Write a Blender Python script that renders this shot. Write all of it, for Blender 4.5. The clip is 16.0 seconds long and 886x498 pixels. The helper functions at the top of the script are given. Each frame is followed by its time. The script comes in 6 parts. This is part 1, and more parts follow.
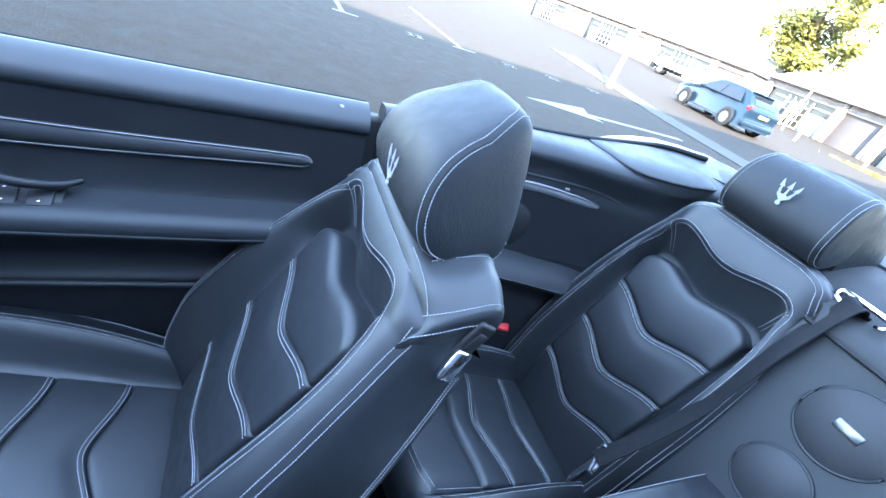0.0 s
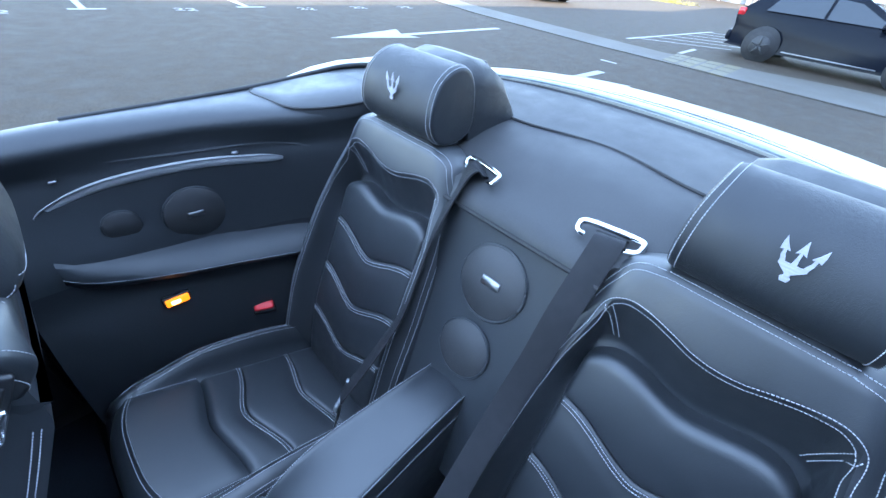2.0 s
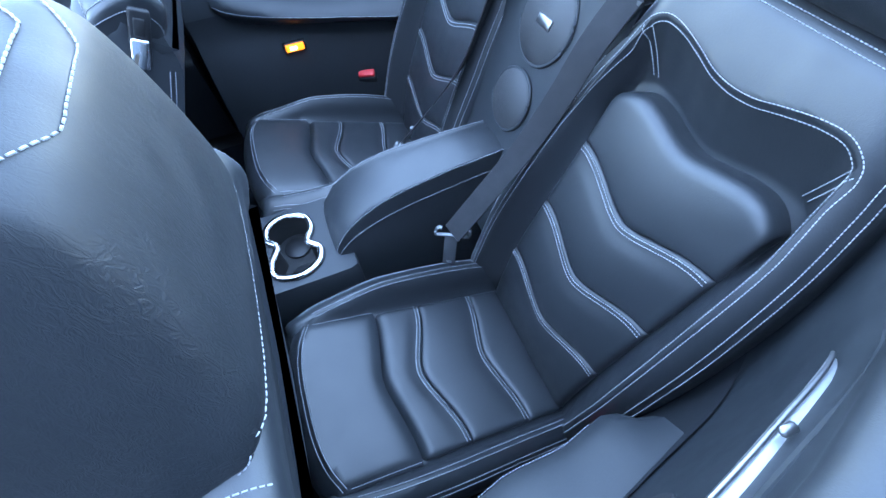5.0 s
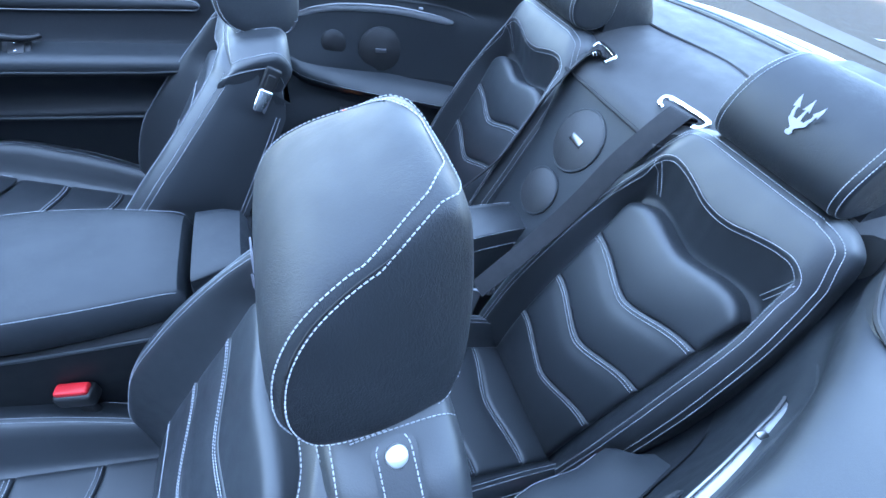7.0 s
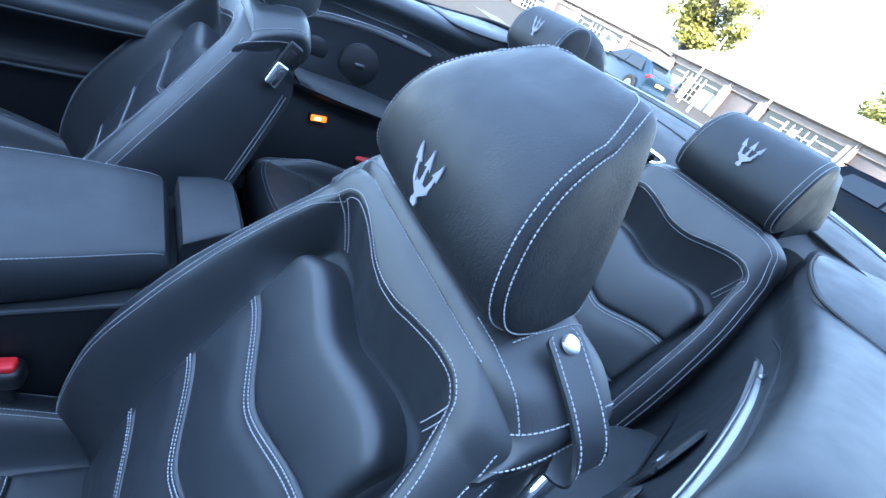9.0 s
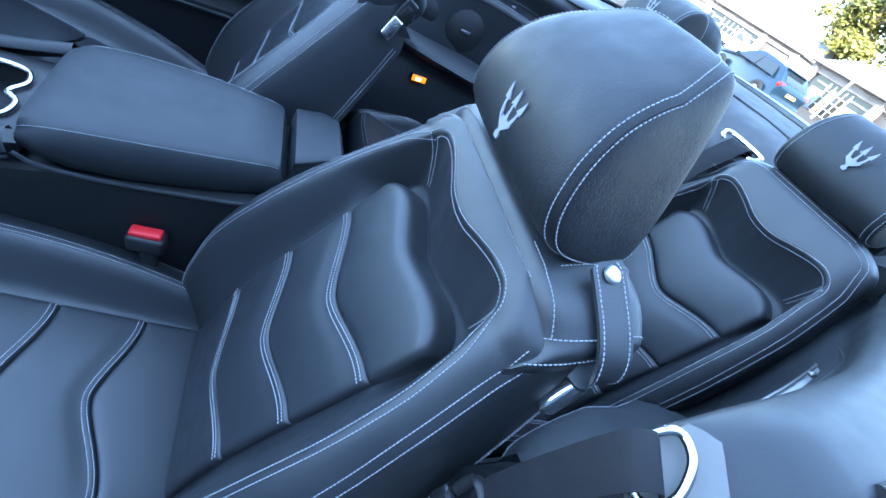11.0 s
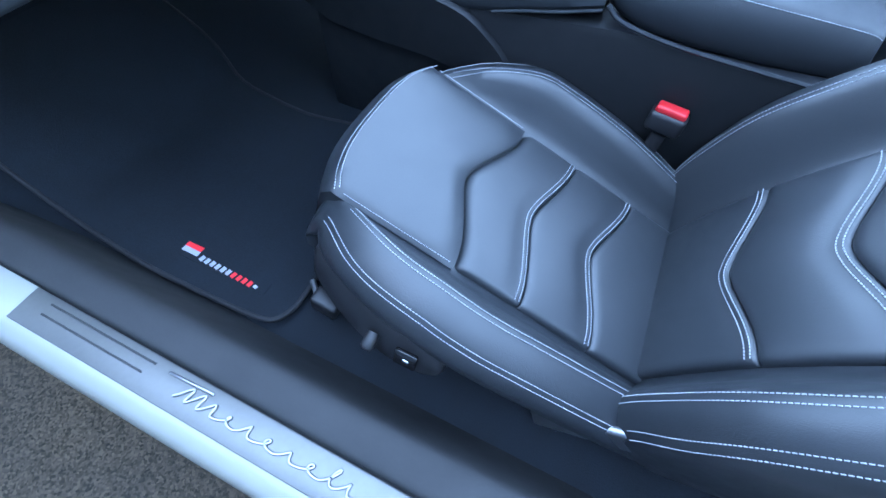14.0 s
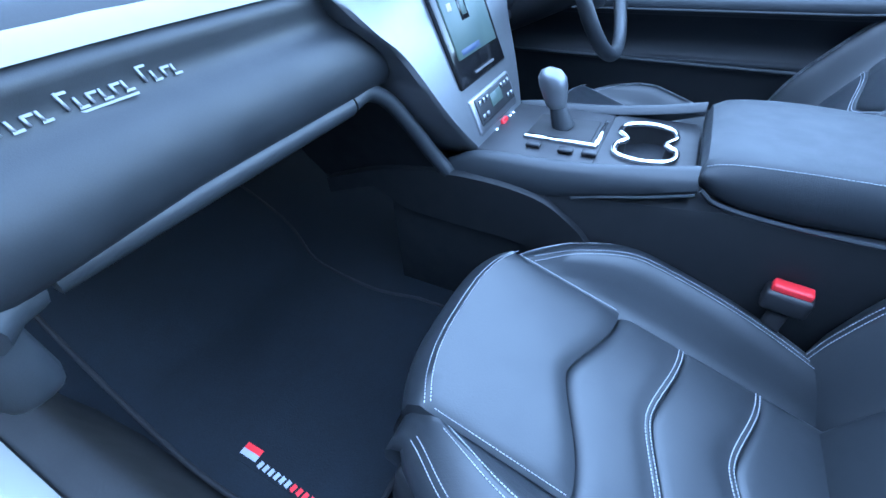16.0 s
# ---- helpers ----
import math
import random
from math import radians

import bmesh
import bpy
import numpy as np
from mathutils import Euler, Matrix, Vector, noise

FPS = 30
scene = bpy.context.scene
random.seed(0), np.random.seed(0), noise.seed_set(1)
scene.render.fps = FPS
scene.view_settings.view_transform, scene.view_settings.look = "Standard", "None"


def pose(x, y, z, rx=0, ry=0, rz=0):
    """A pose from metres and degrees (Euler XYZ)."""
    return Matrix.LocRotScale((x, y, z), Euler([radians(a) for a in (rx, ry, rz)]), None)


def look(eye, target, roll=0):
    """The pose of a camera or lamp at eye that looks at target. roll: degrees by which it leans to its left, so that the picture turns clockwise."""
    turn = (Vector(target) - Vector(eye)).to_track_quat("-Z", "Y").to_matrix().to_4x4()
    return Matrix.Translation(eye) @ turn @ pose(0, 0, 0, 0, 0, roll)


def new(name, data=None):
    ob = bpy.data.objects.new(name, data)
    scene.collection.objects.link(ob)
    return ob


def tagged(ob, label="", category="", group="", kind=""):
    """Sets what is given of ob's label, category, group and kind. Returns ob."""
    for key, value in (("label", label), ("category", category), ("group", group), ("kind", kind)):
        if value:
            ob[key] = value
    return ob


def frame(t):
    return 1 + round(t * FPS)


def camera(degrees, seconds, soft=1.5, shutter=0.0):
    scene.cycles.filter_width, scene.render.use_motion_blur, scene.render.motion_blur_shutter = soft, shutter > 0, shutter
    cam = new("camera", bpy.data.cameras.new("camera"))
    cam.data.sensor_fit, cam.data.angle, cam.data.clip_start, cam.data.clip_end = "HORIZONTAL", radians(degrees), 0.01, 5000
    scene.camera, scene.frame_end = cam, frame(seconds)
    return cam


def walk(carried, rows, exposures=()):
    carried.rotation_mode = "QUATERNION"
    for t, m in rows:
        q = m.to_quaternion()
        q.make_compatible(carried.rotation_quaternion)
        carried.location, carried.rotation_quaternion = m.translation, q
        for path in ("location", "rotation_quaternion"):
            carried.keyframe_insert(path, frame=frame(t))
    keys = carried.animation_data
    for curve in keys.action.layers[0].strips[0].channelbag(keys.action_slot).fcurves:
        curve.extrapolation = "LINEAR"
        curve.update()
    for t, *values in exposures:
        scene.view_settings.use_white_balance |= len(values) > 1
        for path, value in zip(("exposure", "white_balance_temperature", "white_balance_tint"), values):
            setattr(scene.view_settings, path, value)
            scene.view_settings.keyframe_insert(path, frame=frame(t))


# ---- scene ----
cam = camera(93.5, 16.0)
PATH = [
    (0, (-0.929, -0.099, 1.349), (-0.087, 1.348, 0.256), 19.9),
    (0.5, (-0.81, -0.15, 1.389), (0.116, 1.216, 0.259), 15.6),
    (1, (-0.697, -0.197, 1.41), (0.344, 1.055, 0.249), 11.8),
    (1.5, (-0.591, -0.257, 1.42), (0.512, 0.92, 0.237), 8.0),
    (2, (-0.511, -0.317, 1.431), (0.63, 0.783, 0.211), 4.9),
    (2.5, (-0.473, -0.392, 1.437), (0.666, 0.647, 0.163), 2.6),
    (3, (-0.487, -0.472, 1.412), (0.549, 0.556, 0.044), 1.0),
    (3.5, (-0.455, -0.516, 1.359), (0.337, 0.536, -0.147), -0.9),
    (4, (-0.464, -0.558, 1.324), (0.036, 0.482, -0.309), -5.9),
    (4.2, (-0.459, -0.574, 1.308), (-0.053, 0.468, -0.35), -7.9),
    (6.3, (-0.509, -0.618, 1.358), (-0.135, 0.557, -0.217), 0.3),
    (6.5, (-0.56, -0.627, 1.375), (-0.11, 0.574, -0.16), 3.9),
    (7, (-0.661, -0.655, 1.394), (-0.021, 0.59, -0.034), 11.8),
    (7.5, (-0.779, -0.688, 1.386), (0.047, 0.573, 0.071), 17.7),
    (8, (-0.837, -0.682, 1.34), (0.173, 0.573, 0.156), 22.3),
    (8.2, (-0.852, -0.67, 1.31), (0.222, 0.57, 0.166), 23.8),
    (10.3, (-0.905, -0.672, 1.254), (0.192, 0.59, 0.156), 31.1),
    (10.5, (-0.907, -0.694, 1.259), (0.131, 0.573, 0.111), 31.4),
    (11, (-0.918, -0.752, 1.262), (-0.06, 0.512, -0.028), 31.3),
    (11.5, (-0.941, -0.799, 1.253), (-0.31, 0.445, -0.181), 29.1),
    (12, (-0.974, -0.823, 1.24), (-0.595, 0.377, -0.314), 24.8),
    (12.5, (-1.001, -0.833, 1.227), (-0.883, 0.31, -0.41), 18.4),
    (13, (-1.035, -0.843, 1.212), (-1.137, 0.237, -0.468), 12.2),
    (13.5, (-1.095, -0.842, 1.164), (-1.383, 0.172, -0.536), 6.5),
    (14, (-1.187, -0.833, 1.055), (-1.592, 0.143, -0.643), 3.4),
    (14.5, (-1.262, -0.81, 0.991), (-1.771, 0.158, -0.684), 0.2),
    (15, (-1.325, -0.797, 0.987), (-1.957, 0.23, -0.608), -3.1),
    (15.5, (-1.341, -0.784, 1.019), (-2.06, 0.366, -0.452), -4.3),
    (16, (-1.301, -0.77, 1.066), (-2.079, 0.562, -0.207), -4.2),
]
walk(cam, [(t, look(eye, target, roll)) for t, eye, target, roll in PATH],
     exposures=[(0, 4.64, 6400, 9), (1, 4.44, 6400, 9), (2, 4.43, 6450, 9), (3, 4.45, 6450, 9), (3.5, 4.69, 6250, 9), (4, 4.98, 6200, 9), (6.5, 4.94, 6200, 9), (8, 4.25, 6250, 9), (10.5, 4.10, 5850, 6),
                (11.5, 4.46, 5750, 5), (12, 4.75, 5850, 5), (13, 5.02, 6200, 8), (14.5, 5.00, 6200, 8), (15.5, 5.15, 6000, 7), (16, 5.05, 5850, 6)])

# ---- world, sun, exposure ----
SUN_EL, SUN_AZ = radians(30), math.atan2(-0.57, -0.82)
world = bpy.data.worlds.new("sky")
scene.world = world
world.use_nodes = True
wn = world.node_tree.nodes
sky = wn.new("ShaderNodeTexSky")
sky.dust_density, sky.air_density = 0.35, 1.0
sky.sky_type, sky.sun_disc, sky.sun_elevation, sky.sun_rotation = "NISHITA", False, SUN_EL, SUN_AZ
veil = wn.new("ShaderNodeMix")  # thin high cloud over the clear sky
veil.data_type = "RGBA"
veil.inputs[0].default_value, veil.inputs[7].default_value = 0.5, (1.25, 1.85, 2.9, 1)
world.node_tree.links.new(sky.outputs[0], veil.inputs[6])
world.node_tree.links.new(veil.outputs[2], wn["Background"].inputs[0])
wn["Background"].inputs[1].default_value = 0.13
sun_data = bpy.data.lights.new("sun", "SUN")
sun_data.energy, sun_data.angle, sun_data.color = 2.1, radians(0.6), (1.0, 0.93, 0.82)
sun = new("sun", sun_data)
SUN_DIR = Vector((math.sin(SUN_AZ) * math.cos(SUN_EL), math.cos(SUN_AZ) * math.cos(SUN_EL), math.sin(SUN_EL)))
sun.matrix_world = look(SUN_DIR * 60, (0, 0, 0))


# ---- materials ----
def material(name, color, rough=0.5, metal=0.0, bump=0.0, scale=60.0, vary=0.12, spec=0.5, coat=0.0, kind="noise"):
    m = bpy.data.materials.new(name)
    m.use_nodes = True
    nt, b = m.node_tree, m.node_tree.nodes["Principled BSDF"]
    b.inputs["Metallic"].default_value = metal
    b.inputs["Specular IOR Level"].default_value = spec
    b.inputs["Coat Weight"].default_value = coat
    tc = nt.nodes.new("ShaderNodeTexCoord")
    fine = nt.nodes.new("ShaderNodeTexNoise")
    fine.inputs["Scale"].default_value, fine.inputs["Detail"].default_value = scale, 6
    wide = nt.nodes.new("ShaderNodeTexNoise")
    wide.inputs["Scale"].default_value, wide.inputs["Detail"].default_value = max(scale / 18, 0.15), 4
    nt.links.new(tc.outputs["Object"], fine.inputs["Vector"])
    nt.links.new(tc.outputs["Object"], wide.inputs["Vector"])
    mixed = nt.nodes.new("ShaderNodeMath")
    mixed.operation = "ADD"
    nt.links.new(fine.outputs[0], mixed.inputs[0])
    nt.links.new(wide.outputs[0], mixed.inputs[1])
    ramp = nt.nodes.new("ShaderNodeMapRange")
    ramp.inputs[1].default_value, ramp.inputs[2].default_value = 0.7, 1.3
    ramp.inputs[3].default_value, ramp.inputs[4].default_value = 1 - vary, 1 + vary
    nt.links.new(mixed.outputs[0], ramp.inputs[0])
    hue = nt.nodes.new("ShaderNodeHueSaturation")
    hue.inputs["Color"].default_value = (*color, 1)
    nt.links.new(ramp.outputs[0], hue.inputs["Value"])
    nt.links.new(hue.outputs[0], b.inputs["Base Color"])
    rr = nt.nodes.new("ShaderNodeMapRange")
    rr.inputs[1].default_value, rr.inputs[2].default_value = 0.3, 0.7
    rr.inputs[3].default_value, rr.inputs[4].default_value = max(rough * 0.88, 0.02), min(rough * 1.12, 1)
    nt.links.new(wide.outputs[0], rr.inputs[0])
    nt.links.new(rr.outputs[0], b.inputs["Roughness"])
    if bump:
        bp = nt.nodes.new("ShaderNodeBump")
        bp.inputs["Strength"].default_value, bp.inputs["Distance"].default_value = bump, 0.3 / scale
        if kind == "grain":
            vo = nt.nodes.new("ShaderNodeTexVoronoi")
            vo.feature = "DISTANCE_TO_EDGE"
            vo.inputs["Scale"].default_value = scale
            nt.links.new(tc.outputs["Object"], vo.inputs["Vector"])
            nt.links.new(vo.outputs["Distance"], bp.inputs["Height"])
        elif kind == "weave":
            wv = nt.nodes.new("ShaderNodeTexWave")
            wv.inputs["Scale"].default_value, wv.inputs["Distortion"].default_value = scale, 0.3
            nt.links.new(tc.outputs["Object"], wv.inputs["Vector"])
            nt.links.new(wv.outputs[0], bp.inputs["Height"])
        else:
            nt.links.new(fine.outputs[0], bp.inputs["Height"])
        nt.links.new(bp.outputs[0], b.inputs["Normal"])
    return m


def creases(m, amount, fine):
    """Fine worn creases, in patches, over a leather's grain."""
    nt = m.node_tree
    b = nt.nodes["Principled BSDF"]
    grain = b.inputs["Normal"].links[0].from_node
    tc = nt.nodes.new("ShaderNodeTexCoord")
    mp = nt.nodes.new("ShaderNodeMapping")
    mp.inputs["Scale"].default_value = (fine * 1.6, fine * 1.6, fine * .6)
    mp.inputs["Rotation"].default_value = (0.5, 0.3, 0.4)
    nt.links.new(tc.outputs["Object"], mp.inputs[0])
    no = nt.nodes.new("ShaderNodeTexNoise")
    no.inputs["Scale"].default_value, no.inputs["Detail"].default_value, no.inputs["Distortion"].default_value = 1.0, 4, 0.8
    nt.links.new(mp.outputs[0], no.inputs["Vector"])
    ridge = nt.nodes.new("ShaderNodeMath")
    ridge.operation = "PINGPONG"
    ridge.inputs[1].default_value = 0.09
    nt.links.new(no.outputs[0], ridge.inputs[0])
    patch = nt.nodes.new("ShaderNodeTexNoise")
    patch.inputs["Scale"].default_value, patch.inputs["Detail"].default_value = 7, 2
    nt.links.new(tc.outputs["Object"], patch.inputs["Vector"])
    mask = nt.nodes.new("ShaderNodeMapRange")
    mask.inputs[1].default_value, mask.inputs[2].default_value, mask.inputs[3].default_value, mask.inputs[4].default_value = 0.42, 0.60, 0.10, 1.0
    nt.links.new(patch.outputs[0], mask.inputs[0])
    mul = nt.nodes.new("ShaderNodeMath")
    mul.operation = "MULTIPLY"
    nt.links.new(ridge.outputs[0], mul.inputs[0])
    nt.links.new(mask.outputs[0], mul.inputs[1])
    bp = nt.nodes.new("ShaderNodeBump")
    bp.inputs["Strength"].default_value, bp.inputs["Distance"].default_value = amount, 0.009
    nt.links.new(mul.outputs[0], bp.inputs["Height"])
    nt.links.new(grain.outputs[0], bp.inputs["Normal"])
    nt.links.new(bp.outputs[0], b.inputs["Normal"])


LEATHER = material("black_leather", (0.0172, 0.0198, 0.0236), 0.46, bump=0.12, scale=620, kind="grain", vary=0.1, spec=0.75)
creases(LEATHER, 0.11, 90)
# Creased hide, with colour and gloss lowered to curb sky glare on top.
LEATHER_WORN_DIM = material("worn_dim_leather", (0.0142, 0.0168, 0.0205), 0.54, bump=0.12, scale=620, kind="grain", vary=0.1, spec=0.48)
creases(LEATHER_WORN_DIM, 0.36, 130)
LEATHER_TRIM = material("trim_leather", (0.0205, 0.0235, 0.0275), 0.50, bump=0.15, scale=520, kind="grain", vary=0.12, spec=0.5)
SUEDE = material("dark_panel", (0.007, 0.0078, 0.0095), 0.6, bump=0.1, scale=500, vary=0.1, spec=0.35)
# Trim leather darkened in colour to hold down sky light on the dash.
DASHHIDE = material("dash_leather", (0.0145, 0.0165, 0.0195), 0.52, bump=0.15, scale=520, kind="grain", vary=0.12, spec=0.4)
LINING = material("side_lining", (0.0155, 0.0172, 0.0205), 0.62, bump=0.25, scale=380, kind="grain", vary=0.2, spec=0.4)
CARPET = material("carpet", (0.0090, 0.0114, 0.0148), 0.95, bump=0.7, scale=420, vary=0.3, spec=0.15)
THREAD = material("thread", (0.36, 0.37, 0.39), 0.65, bump=0.2, scale=900, vary=0.08, spec=0.3)
EMBROIDERY = material("embroidery", (0.36, 0.36, 0.41), 0.6, bump=0.5, scale=700, kind="weave", vary=0.1, spec=0.3)
CHROME = material("chrome", (0.82, 0.83, 0.85), 0.09, metal=1.0, vary=0.03, scale=30)
SNAP = material("snap_metal", (0.72, 0.72, 0.72), 0.34, metal=0.75, vary=0.04, scale=40)
# Chrome with dark reflections put into its colour, for the belt loop.
DIMCHROME = material("dim_chrome", (0.50, 0.51, 0.53), 0.12, metal=1.0, bump=0.0, vary=0.05)
SATIN = material("satin_metal", (0.30, 0.30, 0.31), 0.40, metal=1.0, vary=0.05, scale=40)
SILVER = material("silver_plastic", (0.17, 0.175, 0.185), 0.36, metal=0.7, vary=0.05, scale=40)
TRIMSILVER = material("satin_trim", (0.36, 0.365, 0.375), 0.34, metal=0.3, vary=0.05, scale=40)
PLASTIC = material("black_plastic", (0.014, 0.014, 0.016), 0.48, bump=0.08, scale=300, vary=0.1)
BEZEL = material("grey_plastic", (0.045, 0.046, 0.05), 0.4, vary=0.06, scale=60)
CREAM = material("satin_band", (0.20, 0.197, 0.18), 0.38, vary=0.04, scale=30)
DECKHIDE = material("deck_leather", (0.028, 0.0285, 0.030), 0.62, bump=0.2, scale=420, kind="grain", vary=0.15, spec=0.45)
TAG = material("tag_cloth", (0.26, 0.24, 0.30), 0.7, vary=0.1, scale=200)
GLOSS = material("gloss_black", (0.008, 0.008, 0.009), 0.12, vary=0.05, scale=20)
WEBBING = material("belt_webbing", (0.013, 0.013, 0.015), 0.75, bump=0.25, scale=600, kind="weave", vary=0.1, spec=0.3)
GRILLE = material("speaker_grille", (0.030, 0.030, 0.032), 0.55, bump=0.9, scale=520, kind="grain", vary=0.15)
RED = material("red_plastic", (0.70, 0.022, 0.03), 0.42, vary=0.05, scale=40)
PAINT = material("pearl_white_paint", (0.245, 0.24, 0.215), 0.35, vary=0.02, scale=8, coat=0.25, spec=0.4)
PLATE = material("brushed_plate", (0.16, 0.156, 0.148), 0.5, metal=0.45, bump=0.1, scale=120, vary=0.05)
RUBBER = material("rubber", (0.012, 0.012, 0.013), 0.7, bump=0.2, scale=200, vary=0.1)
ASPHALT = material("asphalt", (0.0295, 0.0213, 0.0135), 0.9, bump=0.8, scale=70, vary=0.3, spec=0.3)
ant, ab = ASPHALT.node_tree, ASPHALT.node_tree.nodes["Principled BSDF"]
chips = ant.nodes.new("ShaderNodeTexVoronoi")
chips.inputs["Scale"].default_value = 210
atc = ant.nodes.new("ShaderNodeTexCoord")
ant.links.new(atc.outputs["Object"], chips.inputs["Vector"])
cmap = ant.nodes.new("ShaderNodeMapRange")
cmap.inputs[3].default_value, cmap.inputs[4].default_value = 0.35, 1.9
sep = ant.nodes.new("ShaderNodeSeparateColor")
ant.links.new(chips.outputs["Color"], sep.inputs[0])
ant.links.new(sep.outputs[0], cmap.inputs[0])
amul = ant.nodes.new("ShaderNodeMix")
amul.data_type, amul.blend_type = "RGBA", "MULTIPLY"
amul.inputs[0].default_value = 1.0
ant.links.new(ab.inputs["Base Color"].links[0].from_socket, amul.inputs[6])
ant.links.new(cmap.outputs[0], amul.inputs[7])
ant.links.new(amul.outputs[2], ab.inputs["Base Color"])
CONCRETE = material("concrete", (0.060, 0.054, 0.044), 0.85, bump=0.5, scale=22, vary=0.15)
ROADPAINT = material("road_paint", (0.21, 0.21, 0.20), 0.7, bump=0.4, scale=40, vary=0.16)
FADED = material("faded_yellow_paint", (0.088, 0.073, 0.038), 0.8, bump=0.4, scale=24, vary=0.35)
YELLOW = material("yellow_paint", (0.55, 0.42, 0.10), 0.65, bump=0.3, scale=40, vary=0.2)
# Bluish tone of the unseen shading building, chosen to tint leather reflections.
SHADEWALL = material("shade_wall_blue", (0.085, 0.105, 0.14), 0.9, bump=0.4, scale=14, vary=0.25)
DOORGREY = material("pale_door", (0.30, 0.30, 0.30), 0.6, vary=0.06, scale=8)
BRICK = material("brick", (0.24, 0.195, 0.165), 0.85, bump=0.4, scale=14, vary=0.25)
PLASTERED = material("plaster_wall", (0.30, 0.275, 0.24), 0.85, bump=0.3, scale=10, vary=0.08)
GREYDOOR = material("roller_shutter", (0.135, 0.115, 0.105), 0.5, metal=0.2, vary=0.08, scale=8)
ROOF = material("roof_sheet", (0.26, 0.26, 0.265), 0.6, bump=0.3, scale=9, vary=0.1)
BLUEPAINT = material("blue_paint", (0.012, 0.028, 0.050), 0.3, metal=0.2, vary=0.04, scale=10, coat=0.3, spec=.4)
BLACKPAINT = material("black_paint", (0.006, 0.008, 0.013), 0.18, vary=0.04, scale=10, spec=0.10)
VANWHITE = material("van_white", (0.7, 0.7, 0.68), 0.3, vary=0.04, scale=10)
LAMPLENS = material("clear_lamp_lens", (0.15, 0.175, 0.19), 0.10, vary=0.25, scale=45, spec=0.6)
CARGLASS = material("tinted_glass", (0.02, 0.025, 0.03), 0.06, vary=0.02, scale=10)
LENS_RED = material("tail_lens", (0.45, 0.015, 0.02), 0.15, vary=0.05, scale=30)
LEAF = material("leaf", (0.20, 0.19, 0.04), 0.6, vary=0.45, scale=3)
BARK = material("bark", (0.10, 0.075, 0.055), 0.9, bump=0.6, scale=12, vary=0.3)


def lit(name, color, strength):
    m = bpy.data.materials.new(name)
    m.use_nodes = True
    b = m.node_tree.nodes["Principled BSDF"]
    b.inputs["Base Color"].default_value = (color[0] * .08, color[1] * .08, color[2] * .08, 1)
    b.inputs["Emission Color"].default_value = (*color, 1)
    b.inputs["Emission Strength"].default_value = strength
    return m


LAMP = lit("lamp_glow", (1.0, 0.22, 0.010), 0.13)
BULB = lit("bulb_glow", (1.0, 0.62, 0.25), 0.5)
SCREEN = lit("screen_glow", (0.18, 0.36, 0.42), 0.012)
SCREENWHITE = lit("screen_white", (0.8, 0.9, 0.9), 0.02)
SCREENBLUE = lit("screen_blue", (0.06, 0.16, 0.50), 0.012)


# ---- mesh tools ----
def lerp_table(table, x):
    """Smooth reading of a table of (x, value), in rising x, that never swings past its values."""
    if x <= table[0][0]:
        return table[0][1]
    if x >= table[-1][0]:
        return table[-1][1]
    k = 0
    while x > table[k + 1][0]:
        k += 1

    def slope(i):
        return (table[i + 1][1] - table[i][1]) / (table[i + 1][0] - table[i][0])

    def tangent(i):
        if i == 0 or i == len(table) - 1:
            return slope(0) if i == 0 else slope(i - 1)
        a, b = slope(i - 1), slope(i)
        return 2 * a * b / (a + b) if a * b > 0 else 0.0

    (a, va), (b, vb) = table[k], table[k + 1]
    h = b - a
    t = (x - a) / h
    return va * (1 + 2 * t) * (1 - t) ** 2 + tangent(k) * h * t * (1 - t) ** 2 + vb * t * t * (3 - 2 * t) + tangent(k + 1) * h * t * t * (t - 1)


def smooth(t):
    t = min(max(t, 0.0), 1.0)
    return t * t * (3 - 2 * t)


def spline(points, n=8, closed=False):
    """Catmull-Rom through the points, n steps a span."""
    pts = [Vector(p) for p in points]
    m, out = len(pts), []
    for i in range(m if closed else m - 1):
        if closed:
            p0, p1, p2, p3 = pts[i - 1], pts[i], pts[(i + 1) % m], pts[(i + 2) % m]
        else:
            p1, p2 = pts[i], pts[i + 1]
            p0, p3 = pts[i - 1] if i else p1 * 2 - p2, pts[i + 2] if i + 2 < m else p2 * 2 - p1
        for k in range(n):
            t = k / n
            out.append(0.5 * (2 * p1 + (p2 - p0) * t + (2 * p0 - 5 * p1 + 4 * p2 - p3) * t * t + (3 * p1 - p0 - 3 * p2 + p3) * t ** 3))
    if not closed:
        out.append(pts[-1])
    return out


def evenly(points, step):
    """The polyline again, with points at even steps."""
    out, left = [points[0]], step
    for a, b in zip(points, points[1:]):
        seg, at = (b - a).length, 0.0
        while seg - at >= left:
            at += left
            out.append(a.lerp(b, at / seg))
            left = step
        left -= seg - at
    return out


